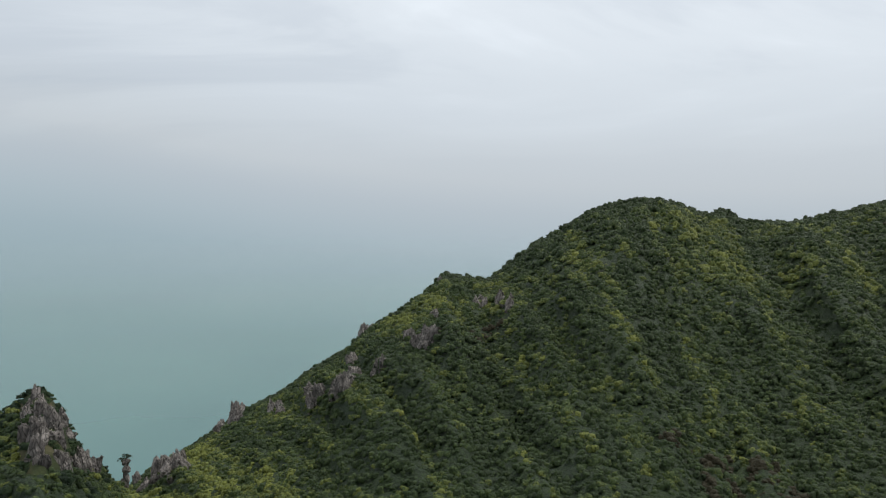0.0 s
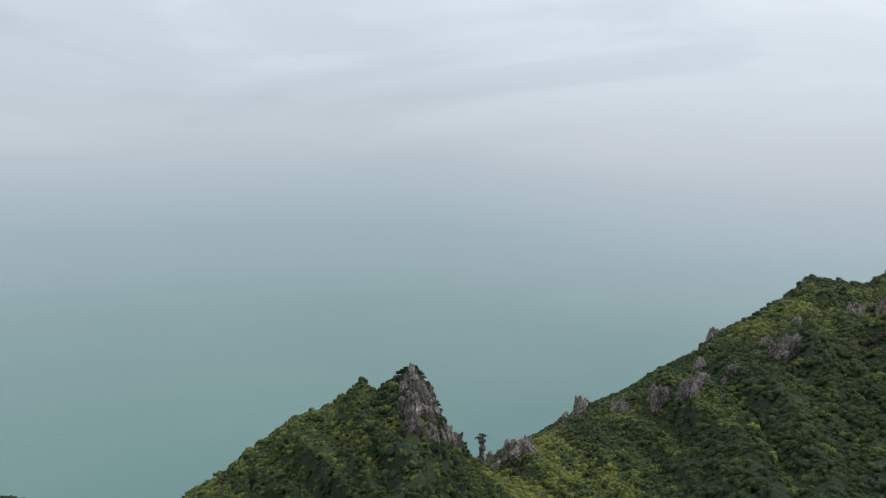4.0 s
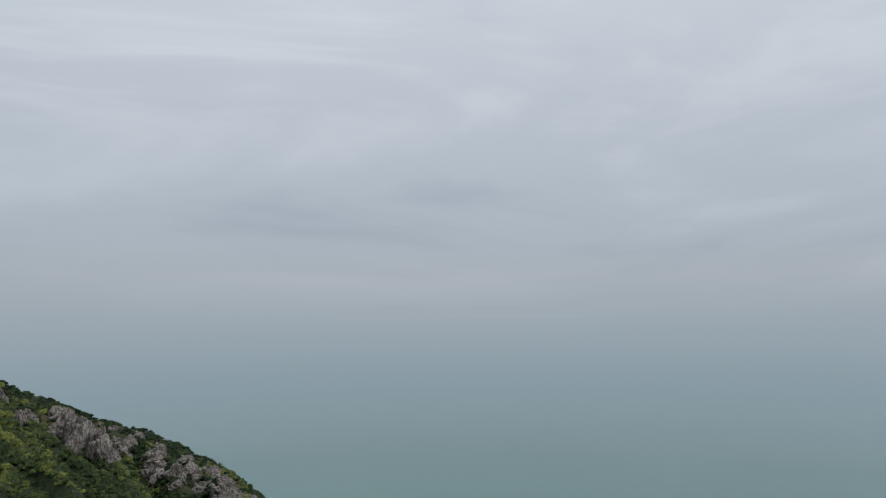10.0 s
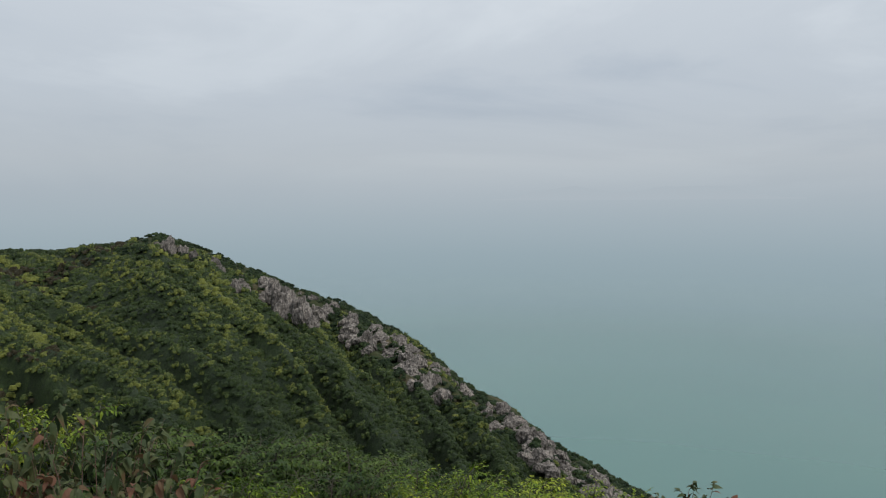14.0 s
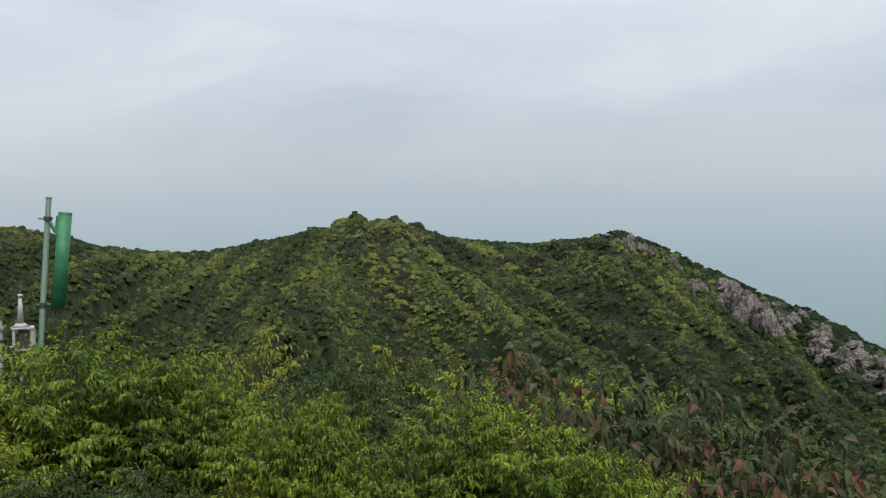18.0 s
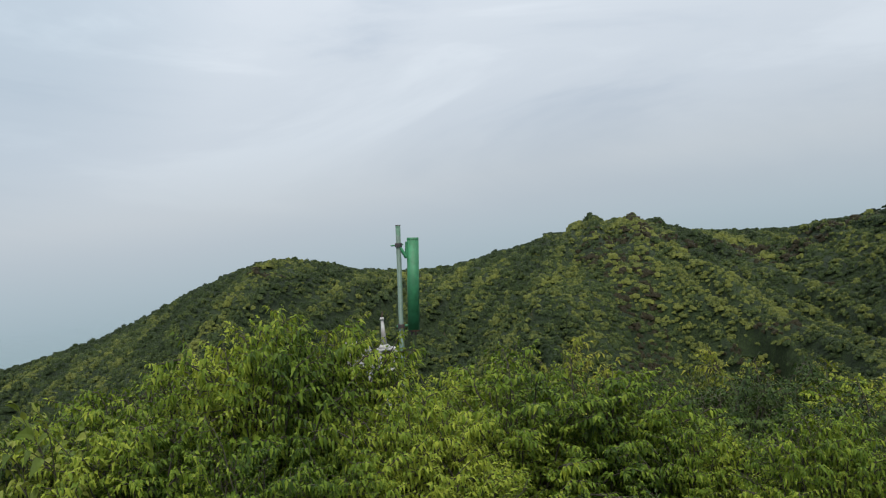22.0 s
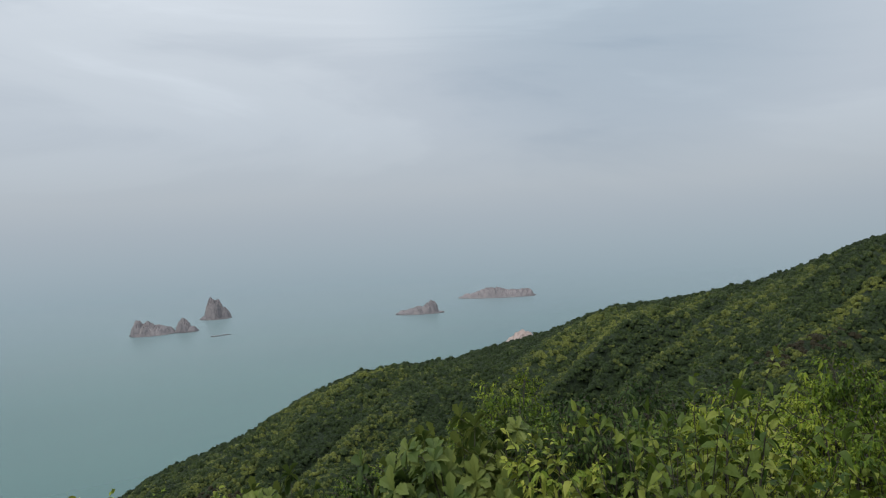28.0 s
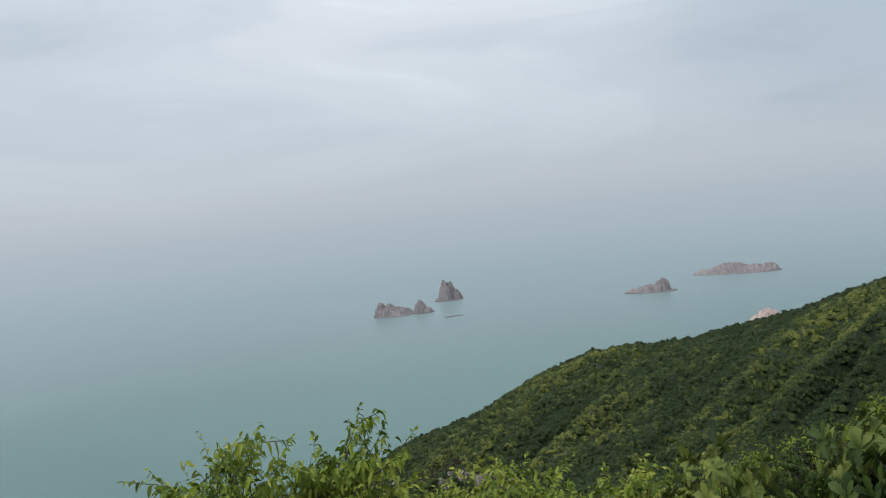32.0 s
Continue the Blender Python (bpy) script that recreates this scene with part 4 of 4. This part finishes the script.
    sn = 0.97 - (0.97 - low) * np.linspace(0, 1, boughs) ** 1.3 + rng.normal(0, 0.04, boughs)
    sn = np.clip(sn, low, 0.97)
    cs = np.sqrt(1 - sn * sn)
    lump = fbm(np.cos(ang) * cs * 1.3 + seed, np.sin(ang) * cs * 1.3 + sn, seed, 2)
    reach = 0.86 + uneven * lump + rng.uniform(-0.12, 0.12, boughs)
    tip = np.stack([np.cos(ang) * cs * radius, np.sin(ang) * cs * radius, sn * height * 0.48], 1) * reach[:, None] + up * height * 0.52
    start = np.stack([rng.normal(0, 0.05, boughs), rng.normal(0, 0.05, boughs), height * rng.uniform(0.10, 0.42, boughs)], 1) + tip * (0.12, 0.12, 0)
    bend = start + (tip - start) * (1 - arch, 1 - arch, 0.35 + arch * 0.85) + rng.normal(0, 0.04, (boughs, 3))

    def at(q, u):
        return start[q] * ((1 - u) ** 2)[:, None] + bend[q] * (2 * u * (1 - u))[:, None] + tip[q] * (u * u)[:, None]

    def heading(q, u):
        return unit((bend[q] - start[q]) * (1 - u)[:, None] + (tip[q] - bend[q]) * u[:, None])
    # shoots
    q = np.repeat(np.arange(boughs), shoots)
    k = np.tile(np.arange(shoots), boughs)
    u = np.clip(0.42 + 0.58 * (k + 1) / shoots + rng.uniform(-0.04, 0.04, len(q)), 0, 1)
    foot, run = at(q, u), heading(q, u)
    level = unit(np.cross(run, up) + 1e-4)
    hand = np.where(k % 2 == 0, 1.0, -1.0) * (k < shoots - 1)
    go = unit(run * 0.75 + level * (hand * 0.85)[:, None] + up * (0.10 if way == "row" else 0.5) + rng.normal(0, 0.16, (len(q), 3)))
    go[:, 2] = np.minimum(go[:, 2], steep * rng.uniform(0.3, 2.0, len(q)))
    go = unit(go)
    size = shoot_len * rng.uniform(0.5, 1.4, len(q)) * (1.2 - 0.4 * u)
    # leaves
    j = np.repeat(np.arange(len(q)), per)
    st = np.tile(np.arange(per), len(q))
    n = len(j)
    if way == "whorl":
        v = rng.uniform(0.8, 1.0, n)
        w = st * 2.4 + rng.uniform(0, 0.8, n)
        side = unit(np.cross(go, up) + 1e-4)
        flat = np.cross(side, go)
        along = side[j] * np.cos(w)[:, None] + flat[j] * np.sin(w)[:, None] + go[j] * rng.uniform(0.1, 0.9, n)[:, None] - up * (hang * rng.uniform(0, 0.6, n))[:, None]
        normal = go[j] + up * 0.8 + rng.normal(0, 0.15, (n, 3))
        grow = rng.uniform(0.65, 1.15, n)
    else:
        v = (st + 0.8) / per
        side = unit(np.cross(go, up) + 1e-4)
        turn = np.where(st % 2 == 0, 1.0, -1.0)
        along = go[j] * (0.45 + 0.6 * v)[:, None] + side[j] * (turn * 0.85 * (1 - 0.55 * v))[:, None] - up * (hang * rng.uniform(0.0, 1.0, n))[:, None] + rng.normal(0, 0.24, (n, 3))
        normal = up + side[j] * (turn * 0.3)[:, None] + go[j] * 0.35 + rng.normal(0, 0.34, (n, 3))
        grow = rng.uniform(0.75, 1.15, n) * (1.08 - 0.5 * v * v)
    base = foot[j] + go[j] * (size[j] * v)[:, None] - up * (size[j] * 0.28 * hang * v * v)[:, None]
    vs, fs = blades(base, along, normal, leaf * grow, outline, droop * rng.uniform(0.4, 1.6, n))
    true = np.array((1, 1, height / np.percentile(base[:, 2], 98.5)))
    vs = vs * true
    ob = new("foliage", from_arrays("foliage", vs, fs, leaf_mat))
    ob.parent = root
    tagged(ob, kind="stuff")
    # stems, boughs and the shoots' own wood
    steps = np.linspace(0, 1, 6)
    a, b, r0, r1 = [], [], [], []
    for u0, u1 in zip(steps[:-1], steps[1:]):
        every = np.arange(boughs)
        a.append(at(every, np.full(boughs, u0)))
        b.append(at(every, np.full(boughs, u1)))
        r0.append(np.full(boughs, 0.0085 - 0.0065 * u0))
        r1.append(np.full(boughs, 0.0085 - 0.0065 * u1))
    stems = rng.integers(3, 6)
    near = np.arange(boughs) % stems
    heel = np.stack([np.cos(near * 6.28 / stems) * 0.05, np.sin(near * 6.28 / stems) * 0.05, np.zeros(boughs)], 1)
    a.append(heel)
    b.append(start)
    r0.append(np.full(boughs, 0.016))
    r1.append(np.full(boughs, 0.0085))
    v1, f1 = tubes(np.concatenate(a), np.concatenate(b), np.concatenate(r0), np.concatenate(r1), 5)
    ob = new("trunk", from_arrays("trunk", v1 * true, f1, wood_mat, True))
    ob.parent = root
    end = foot + go * size[:, None] * 0.95 - up * (size * 0.25 * hang)[:, None]
    v2, f2 = tubes(foot, end, np.full(len(q), 0.0026), np.full(len(q), 0.0011), 3)
    ob = new("brushwood", from_arrays("brushwood", v2 * true, f2, wood_mat))
    ob.parent = root
    tagged(ob, kind="stuff")
    return root


SHRUBS = {
    "bright": [shrub("leafy_shrub", "bright green leafy shrub in full spring leaf", 100 + k, bright_leaf, bark_mat, "row", LENS, 0.040, 165, 11, 11, 0.16, 0.55, 0.5, uneven=0.25) for k in range(3)],
    "dark": [shrub("dark_shrub", "dark green dense shrub on the summit", 110 + k, dark_leaf, bark_mat, "row", LENS, 0.042, 140, 10, 10, 0.15, 0.5) for k in range(2)],
    "red": [shrub("red_leaved_shrub", "dark shrub with big leaves, reddish shoot tips and bare branches", 120 + k, red_leaf, red_twig_mat, "row", BROAD, 0.082, 46, 5, 6, 0.18, 0.8, 0.6, low=0.15, arch=0.4, uneven=0.4, steep=0.6) for k in range(2)],
    "broad": [shrub("broad_leaved_shrub", "light green shrub with broad pointed leaves on upright shoots", 130 + k, broad_leaf, bark_mat, "row", BROAD, 0.072, 54, 6, 6, 0.22, 0.35, 0.5, low=0.0, arch=0.35, uneven=0.4, steep=0.8) for k in range(2)],
    "oak": [shrub("young_oak", "young oak with big lobed leaves in whorls", 140 + k, oak_leaf, bark_mat, "whorl", OAK, 0.098, 34, 3, 11, 0.12, 0.35, 0.45, low=0.0, steep=0.6) for k in range(2)],
    "shoot": [shrub("leafy_sapling", "yellowish green sapling with arching leafy shoots", 150 + k, pinnate_leaf, bark_mat, "row", LEAF, 0.084, 52, 8, 10, 0.27, 0.35, 0.4, low=0.0, uneven=0.5, steep=0.35) for k in range(3)],
    "yellow": [shrub("yellow_shrub", "rounded yellow-green shrub in fresh leaf", 160, yellow_leaf, bark_mat, "row", LENS, 0.05, 110, 8, 9, 0.18, 0.5)],
}
USED = {kind: 0 for kind in SHRUBS}


def plant(kind, az, dist, top, wide=0.85):
    """A shrub at an azimuth and distance from the summit's middle, with its top at that height."""
    k = USED[kind]
    USED[kind] += 1
    src = SHRUBS[kind][k % len(SHRUBS[kind])]
    x, y = polar(az, dist)
    z = ground_at(x, y)
    tall = (top - z) / 1.6
    broad = min(max(wide / 0.85, tall * (0.50 if kind == "shoot" else 0.58)), tall * 1.3)
    m = Matrix.LocRotScale((x, y, z - 0.02), Euler((0, 0, k * 2.1 + az)), Vector((broad, broad, tall)))
    if k < len(SHRUBS[kind]):
        src.matrix_basis = m
        return src
    s = src.scale
    return copy_thing(src, m @ Matrix.Diagonal((1 / s.x, 1 / s.y, 1 / s.z, 1)))


# hedge below the western side
for row in (("bright", 56.4, 8.74, -2.69, 1), ("red", 61.3, 8.32, -2.35, 0.8), ("bright", 66.3, 8.13, -2.35, 0.9), ("bright", 72.2, 7.92, -2.20, 1), ("dark", 77.1, 7.71, -1.96, 1), ("dark", 82.0, 7.40, -1.77, 1),
            ("dark", 86.9, 7.39, -1.58, 1.05), ("dark", 90.9, 7.08, -1.44, 1), ("dark", 94.9, 7.08, -1.35, 1.05), ("bright", 98.8, 7.27, -1.30, 1), ("dark", 102.8, 7.47, -1.40, 1), ("bright", 107.7, 8.28, -1.53, 1.1)):
    plant(*row)
# the brow of the summit above the pinnacle
for row in (("yellow", 25.3, 7.81, -2.72, 0.8), ("yellow", 20.9, 7.78, -2.83, 0.8), ("bright", 29.5, 7.76, -2.72, 0.8), ("yellow", 16.0, 7.56, -2.87, 0.8), ("bright", 12.5, 7.7, -2.98, 0.8), ("dark", 37.0, 7.6, -2.55, 0.8), ("dark", 33.5, 7.8, -2.72, 0.9)):
    plant(*row)
# reddish shrubs and the bushes round them
for row in (("red", 106.2, 6.05, -0.80, 0.5), ("red", 101.2, 5.70, -0.85, 0.6), ("red", 96.9, 5.50, -0.88, 0.55), ("red", 92.8, 5.30, -0.88, 0.55), ("red", 89.8, 5.10, -0.96, 0.5), ("bright", 106.9, 5.25, -0.90, 0.55),
            ("bright", 102.8, 5.05, -0.92, 0.55), ("bright", 98.6, 4.90, -1.06, 0.45), ("bright", 96.1, 4.60, -1.10, 0.4), ("bright", 109.5, 5.00, -1.05, 0.45), ("bright", 92.0, 4.80, -1.15, 0.45), ("bright", 87.0, 5.30, -1.20, 0.6),
            ("dark", 82.0, 5.67, -1.28, 0.7), ("bright", 76.1, 5.98, -1.45, 0.75), ("dark", 113.1, 8.32, -1.42, 0.95), ("dark", 116.1, 7.30, -1.26, 0.85), ("dark", 109.2, 6.84, -1.27, 0.8), ("dark", 112.0, 5.90, -1.25, 0.6),
            ("dark", 104.0, 7.50, -1.45, 0.9), ("dark", 98.0, 7.30, -1.40, 0.9), ("bright", 115.0, 5.17, -0.88, 0.42), ("yellow", 107.9, 9.69, -1.80, 0.9), ("yellow", 122.3, 13.60, -2.10, 1.3), ("yellow", 112.2, 12.61, -2.20, 0.9), ("dark", 117.6, 11.60, -2.23, 1.2), ("dark", 106.7, 11.61, -2.22, 1.2)):
    plant(*row)
# the bright thicket in front of the mast; low dark shrubs imitate its shade
for row in (("bright", 124.3, 5.89, -0.82, 0.75), ("bright", 128.3, 5.83, -0.74, 0.75), ("bright", 119.6, 5.56, -1.02, 0.5), ("bright", 131.3, 6.58, -0.98, 0.75), ("bright", 135.5, 6.70, -1.10, 0.6), ("bright", 140.6, 5.55, -0.37, 0.55), ("bright", 137.8, 5.68, -0.42, 0.55),
            ("bright", 143.5, 5.75, -0.55, 0.55), ("bright", 133.8, 5.15, -0.68, 0.5), ("bright", 128.5, 6.58, -0.86, 0.8), ("bright", 123.1, 5.99, -0.86, 0.65), ("dark", 115.5, 5.20, -1.38, 0.4), ("dark", 121.5, 4.90, -1.15, 0.5),
            ("dark", 126.5, 4.90, -1.10, 0.5), ("bright", 131.5, 5.00, -0.92, 0.55), ("bright", 136.5, 4.90, -0.80, 0.5), ("bright", 141.5, 4.90, -0.72, 0.5), ("bright", 146.0, 5.20, -0.66, 0.6), ("bright", 147.0, 6.10, -0.66, 0.7)):
    plant(*row)
# broad-leaved bushes at the path's edge and what stands behind them
for row in (("broad", 148.5, 5.35, -0.62, 0.45), ("bright", 151.0, 5.60, -0.70, 0.6), ("dark", 151.9, 5.58, -0.80, 0.5), ("bright", 155.9, 6.21, -0.90, 0.6), ("broad", 153.5, 4.90, -0.80, 0.45), ("oak", 175.4, 4.85, -0.85, 0.5), ("oak", 172.6, 5.05, -0.85, 0.45),
            ("broad", 165.4, 4.20, -0.54, 0.42), ("shoot", 170.8, 4.60, -0.82, 0.34), ("broad", 159.0, 4.20, -0.76, 0.36), ("dark", 168.2, 4.85, -0.74, 0.4), ("broad", 162.5, 4.53, -0.84, 0.36), ("bright", 157.5, 5.10, -0.86, 0.5), ("bright", 172.5, 5.98, -0.98, 0.5), ("dark", 167.2, 6.20, -1.03, 0.6),
            ("bright", 161.8, 5.63, -0.96, 0.5), ("dark", 170.0, 5.40, -0.98, 0.55), ("dark", 163.0, 6.60, -1.15, 0.8), ("oak", 184.2, 5.20, -1.13, 0.28), ("oak", 176.2, 5.25, -0.96, 0.5), ("dark", 173.2, 5.45, -0.98, 0.5), ("dark", 178.7, 5.40, -1.14, 0.45), ("broad", 187.4, 5.20, -1.23, 0.4),
            ("broad", 180.3, 4.95, -1.25, 0.45), ("bright", 180.0, 6.46, -1.65, 0.6), ("bright", 178.0, 5.90, -1.35, 0.6), ("dark", 188.0, 6.10, -1.60, 0.7), ("dark", 183.5, 4.70, -1.35, 0.4)):
    plant(*row)
# arching saplings over the sea
for row in (("shoot", 208.5, 5.19, -0.86, 0.4), ("shoot", 203.4, 5.25, -0.93, 0.4), ("shoot", 200.9, 5.37, -1.22, 0.45), ("shoot", 193.1, 5.51, -1.27, 0.45), ("shoot", 190.0, 5.41, -1.29, 0.42), ("shoot", 196.8, 5.60, -1.37, 0.45),
            ("shoot", 205.7, 5.41, -1.22, 0.4), ("shoot", 211.0, 4.80, -1.22, 0.3), ("shoot", 205.0, 4.70, -1.28, 0.4), ("shoot", 199.0, 4.80, -1.40, 0.4), ("dark", 210.5, 5.75, -1.49, 0.7), ("bright", 195.4, 6.00, -1.60, 0.7), ("dark", 204.0, 6.00, -1.50, 0.7),
            ("shoot", 193.0, 4.80, -1.38, 0.45)):
    plant(*row)


# ---- the antenna mast and the equipment beside it ----
green_paint = plain_material("green_paint", (0.020, 0.145, 0.060), 0.6, 0.0, 22, 0.3, (0.030, 0.19, 0.085))
pole_paint = plain_material("faded_green_pole", (0.085, 0.135, 0.108), 0.6, 0.1, 18, 0.3, (0.045, 0.14, 0.08))
steel = plain_material("galvanised_steel", (0.18, 0.187, 0.19), 0.55, 0.1, 40, 0.25)
pale_steel = plain_material("pale_steel", (0.33, 0.335, 0.33), 0.5, 0.0, 30, 0.2, (0.24, 0.22, 0.20))
grey_paint = plain_material("pale_grey_paint", (0.20, 0.20, 0.187), 0.55, 0.0, 16, 0.12, (0.17, 0.17, 0.155))
dark_metal = plain_material("dark_metal", (0.05, 0.045, 0.05), 0.6, 0.3, 20, 0.4, (0.12, 0.06, 0.04))
white_paint = plain_material("white_paint", (0.34, 0.345, 0.34), 0.5, 0.0, 18, 0.1)


def tube_bm(bm, a, b, r, sides=16, r2=None):
    a, b = Vector(a), Vector(b)
    q = (b - a).to_track_quat("Z", "Y").to_matrix().to_4x4()
    m = Matrix.Translation((a + b) / 2) @ q
    bmesh.ops.create_cone(bm, cap_ends=True, segments=sides, radius1=r, radius2=r if r2 is None else r2, depth=(b - a).length, matrix=m)


def box_bm(bm, size, place, bevel=0.006):
    ret = bmesh.ops.create_cube(bm, size=1, matrix=place @ Matrix.Diagonal((*size, 1)))
    edges = list({e for v in ret["verts"] for e in v.link_edges})
    bmesh.ops.bevel(bm, geom=edges, offset=bevel, segments=2, affect="EDGES")


def antenna_mast():
    foot_x, foot_y = -7.02, -6.84
    gz = ground_at(foot_x, foot_y)
    root = thing("antenna_mast", pose(foot_x, foot_y, gz), "faded green steel mast with a bright green panel antenna", "antenna")
    top = Vector((-7.217, -6.666, 0.118)) - Vector((foot_x, foot_y, gz))
    low = Vector((-7.153, -6.724, -1.327)) - Vector((foot_x, foot_y, gz))
    d = (top - low).normalized()
    base = low - d * (low.z / d.z)
    bm = bmesh.new()
    tube_bm(bm, base - d * 0.05, top, 0.026, 20)
    part("pole", bm, pole_paint, root, "faded green and grey steel pole", True)
    bm = bmesh.new()
    tube_bm(bm, top - d * 0.004, top + d * 0.004, 0.030, 20)
    part("pole_cap", bm, steel, root)
    # the panel stands to the right of the pole as seen from the summit
    out = Vector((-0.75, 0.66, 0)).normalized()
    p_top = Vector((-7.323, -6.568, -0.045)) - Vector((foot_x, foot_y, gz))
    p_bot = Vector((-7.266, -6.621, -1.012)) - Vector((foot_x, foot_y, gz))
    pd = (p_top - p_bot).normalized()
    bm = bmesh.new()
    tube_bm(bm, p_bot, p_top, 0.064, 28)
    panel = part("panel_antenna", bm, green_paint, root, "bright green rounded antenna cover", True)
    for p in panel.data.polygons:
        p.use_smooth = len(p.vertices) == 4
    bm = bmesh.new()
    tube_bm(bm, p_top, p_top + pd * 0.018, 0.067, 28, 0.060)
    part("end_cap", bm, green_paint, panel, "dark green end cap")
    bm = bmesh.new()
    tube_bm(bm, p_bot - pd * 0.016, p_bot, 0.060, 28, 0.067)
    part("end_cap", bm, dark_metal, panel)
    for k in (-1, 1):
        bm = bmesh.new()
        c = p_bot - pd * 0.016 + out * 0.022 * k
        tube_bm(bm, c - pd * 0.045, c, 0.011, 10)
        part("cable_socket", bm, dark_metal, panel)
    # tilting upper bracket: two arms that meet in a hinge
    u = low + d * ((-0.094 + 1.327) / d.z)
    hinge = Vector((-7.262, -6.625, -0.238)) - Vector((foot_x, foot_y, gz))
    bm = bmesh.new()
    tube_bm(bm, u - d * 0.022, u + d * 0.022, 0.038, 16)
    part("clamp", bm, dark_metal, root)
    for k in (-0.014, 0.014):
        s = Vector((0.66, 0.75, 0)) * k
        bm = bmesh.new()
        tube_bm(bm, u + s, hinge + s, 0.017, 8)
        part("bracket_arm", bm, green_paint, root)
        bm = bmesh.new()
        tube_bm(bm, hinge + s, p_top - pd * 0.02 - out * 0.062 + s, 0.018, 8)
        part("bracket_arm", bm, green_paint, root)
    bm = bmesh.new()
    tube_bm(bm, u - out * 0.085, u + out * 0.05, 0.008, 8)
    part("clamp_bolt", bm, green_paint, root)
    w = low + d * ((-0.960 + 1.327) / d.z)
    bm = bmesh.new()
    tube_bm(bm, w - d * 0.022, w + d * 0.022, 0.038, 16)
    part("clamp", bm, dark_metal, root)
    bm = bmesh.new()
    tube_bm(bm, w - out * 0.05, w + out * 0.07, 0.012, 8)
    part("bracket_arm", bm, green_paint, root)
    bm = bmesh.new()
    tube_bm(bm, w + out * 0.02, w + out * 0.02 - d * 0.5, 0.009, 8)
    part("cable", bm, dark_metal, root, "black feeder cable", True)


def equipment():
    """A pale panel on a galvanised post, a cross pipe, and a pale cabinet with a spire-like finial."""
    x, y = -6.75, -7.06
    gz = ground_at(x, y)
    g = gz - 0.29
    root = thing("sector_antenna", pose(x, y, gz, 0, 0, 141), "pale grey sector antenna panel on a galvanised post", "antenna")
    bm = bmesh.new()
    box_bm(bm, (0.115, 0.07, 0.46), pose(0, 0, -1.60 - g), 0.012)
    panel = part("panel", bm, grey_paint, root)
    bm = bmesh.new()
    box_bm(bm, (0.121, 0.076, 0.018), pose(0, 0, -1.365 - g), 0.005)
    part("end_cap", bm, white_paint, panel)
    bm = bmesh.new()
    box_bm(bm, (0.055, 0.012, 0.2), pose(0.10, -0.02, -1.53 - g, 0, 12, 0), 0.003)
    part("tilt_plate", bm, white_paint, root, "tilted white bracket plate")
    bm = bmesh.new()
    tube_bm(bm, (0.165, -0.01, -0.03), (0.165, -0.01, -1.392 - g), 0.030, 18)
    part("post", bm, steel, root, "galvanised steel post", True)
    for h in (-1.47, -1.64):
        bm = bmesh.new()
        box_bm(bm, (0.085, 0.085, 0.022), pose(0.165, -0.01, h - g), 0.004)
        part("clamp", bm, steel, root)
    x, y = -7.02, -6.84
    gz = ground_at(x, y)
    g = gz - 0.29
    root = thing("weather_station", pose(x, y, gz, 0, 0, 141), "pale metal cabinet with a tapering grey finial on top", "equipment")
    bm = bmesh.new()
    tube_bm(bm, (0, 0, -0.03), (0, 0, -1.62 - g), 0.024, 14)
    part("post", bm, steel, root, "", True)
    bm = bmesh.new()
    tube_bm(bm, (-0.24, 0, -1.668 - g), (0.12, 0, -1.660 - g), 0.019, 14)
    part("cross_pipe", bm, steel, root, "grey horizontal pipe", True)
    # dark core that fills the inside of the open frame
    bm = bmesh.new()
    box_bm(bm, (0.085, 0.085, 0.19), pose(0.02, 0, -1.575 - g), 0.006)
    part("drum", bm, dark_metal, root, "dark rust-stained core inside the cabinet's open frame")
    for px, py in ((-0.06, -0.06), (-0.06, 0.06), (0.10, -0.06), (0.10, 0.06)):
        bm = bmesh.new()
        box_bm(bm, (0.026, 0.026, 0.22), pose(px, py, -1.58 - g), 0.004)
        part("corner_post", bm, pale_steel, root)
    for h, grow in ((-1.475, 0.20), (-1.69, 0.19)):
        bm = bmesh.new()
        box_bm(bm, (grow, 0.16, 0.018), pose(0.02, 0, h - g), 0.004)
        part("plate", bm, pale_steel, root)
    bm = bmesh.new()
    box_bm(bm, (0.05, 0.012, 0.19), pose(0.105, -0.02, -1.58 - g), 0.003)
    part("side_panel", bm, white_paint, root, "pale side panel with rust spots")
    bm = bmesh.new()
    for z0, z1, a, b in ((-1.475, -1.462, 0.088, 0.088), (-1.462, -1.425, 0.075, 0.042), (-1.425, -1.16, 0.032, 0.014), (-1.16, -1.135, 0.026, 0.020)):
        tube_bm(bm, (0, 0, z0 - g), (0, 0, z1 - g), a, 20, b)
    part("finial", bm, pale_steel, root, "tapering pale grey finial", True)
    bm = bmesh.new()
    tube_bm(bm, (0, 0, -1.135 - g), (0.012, 0, -1.07 - g), 0.006, 8)
    part("rod", bm, dark_metal, root)


antenna_mast()
equipment()
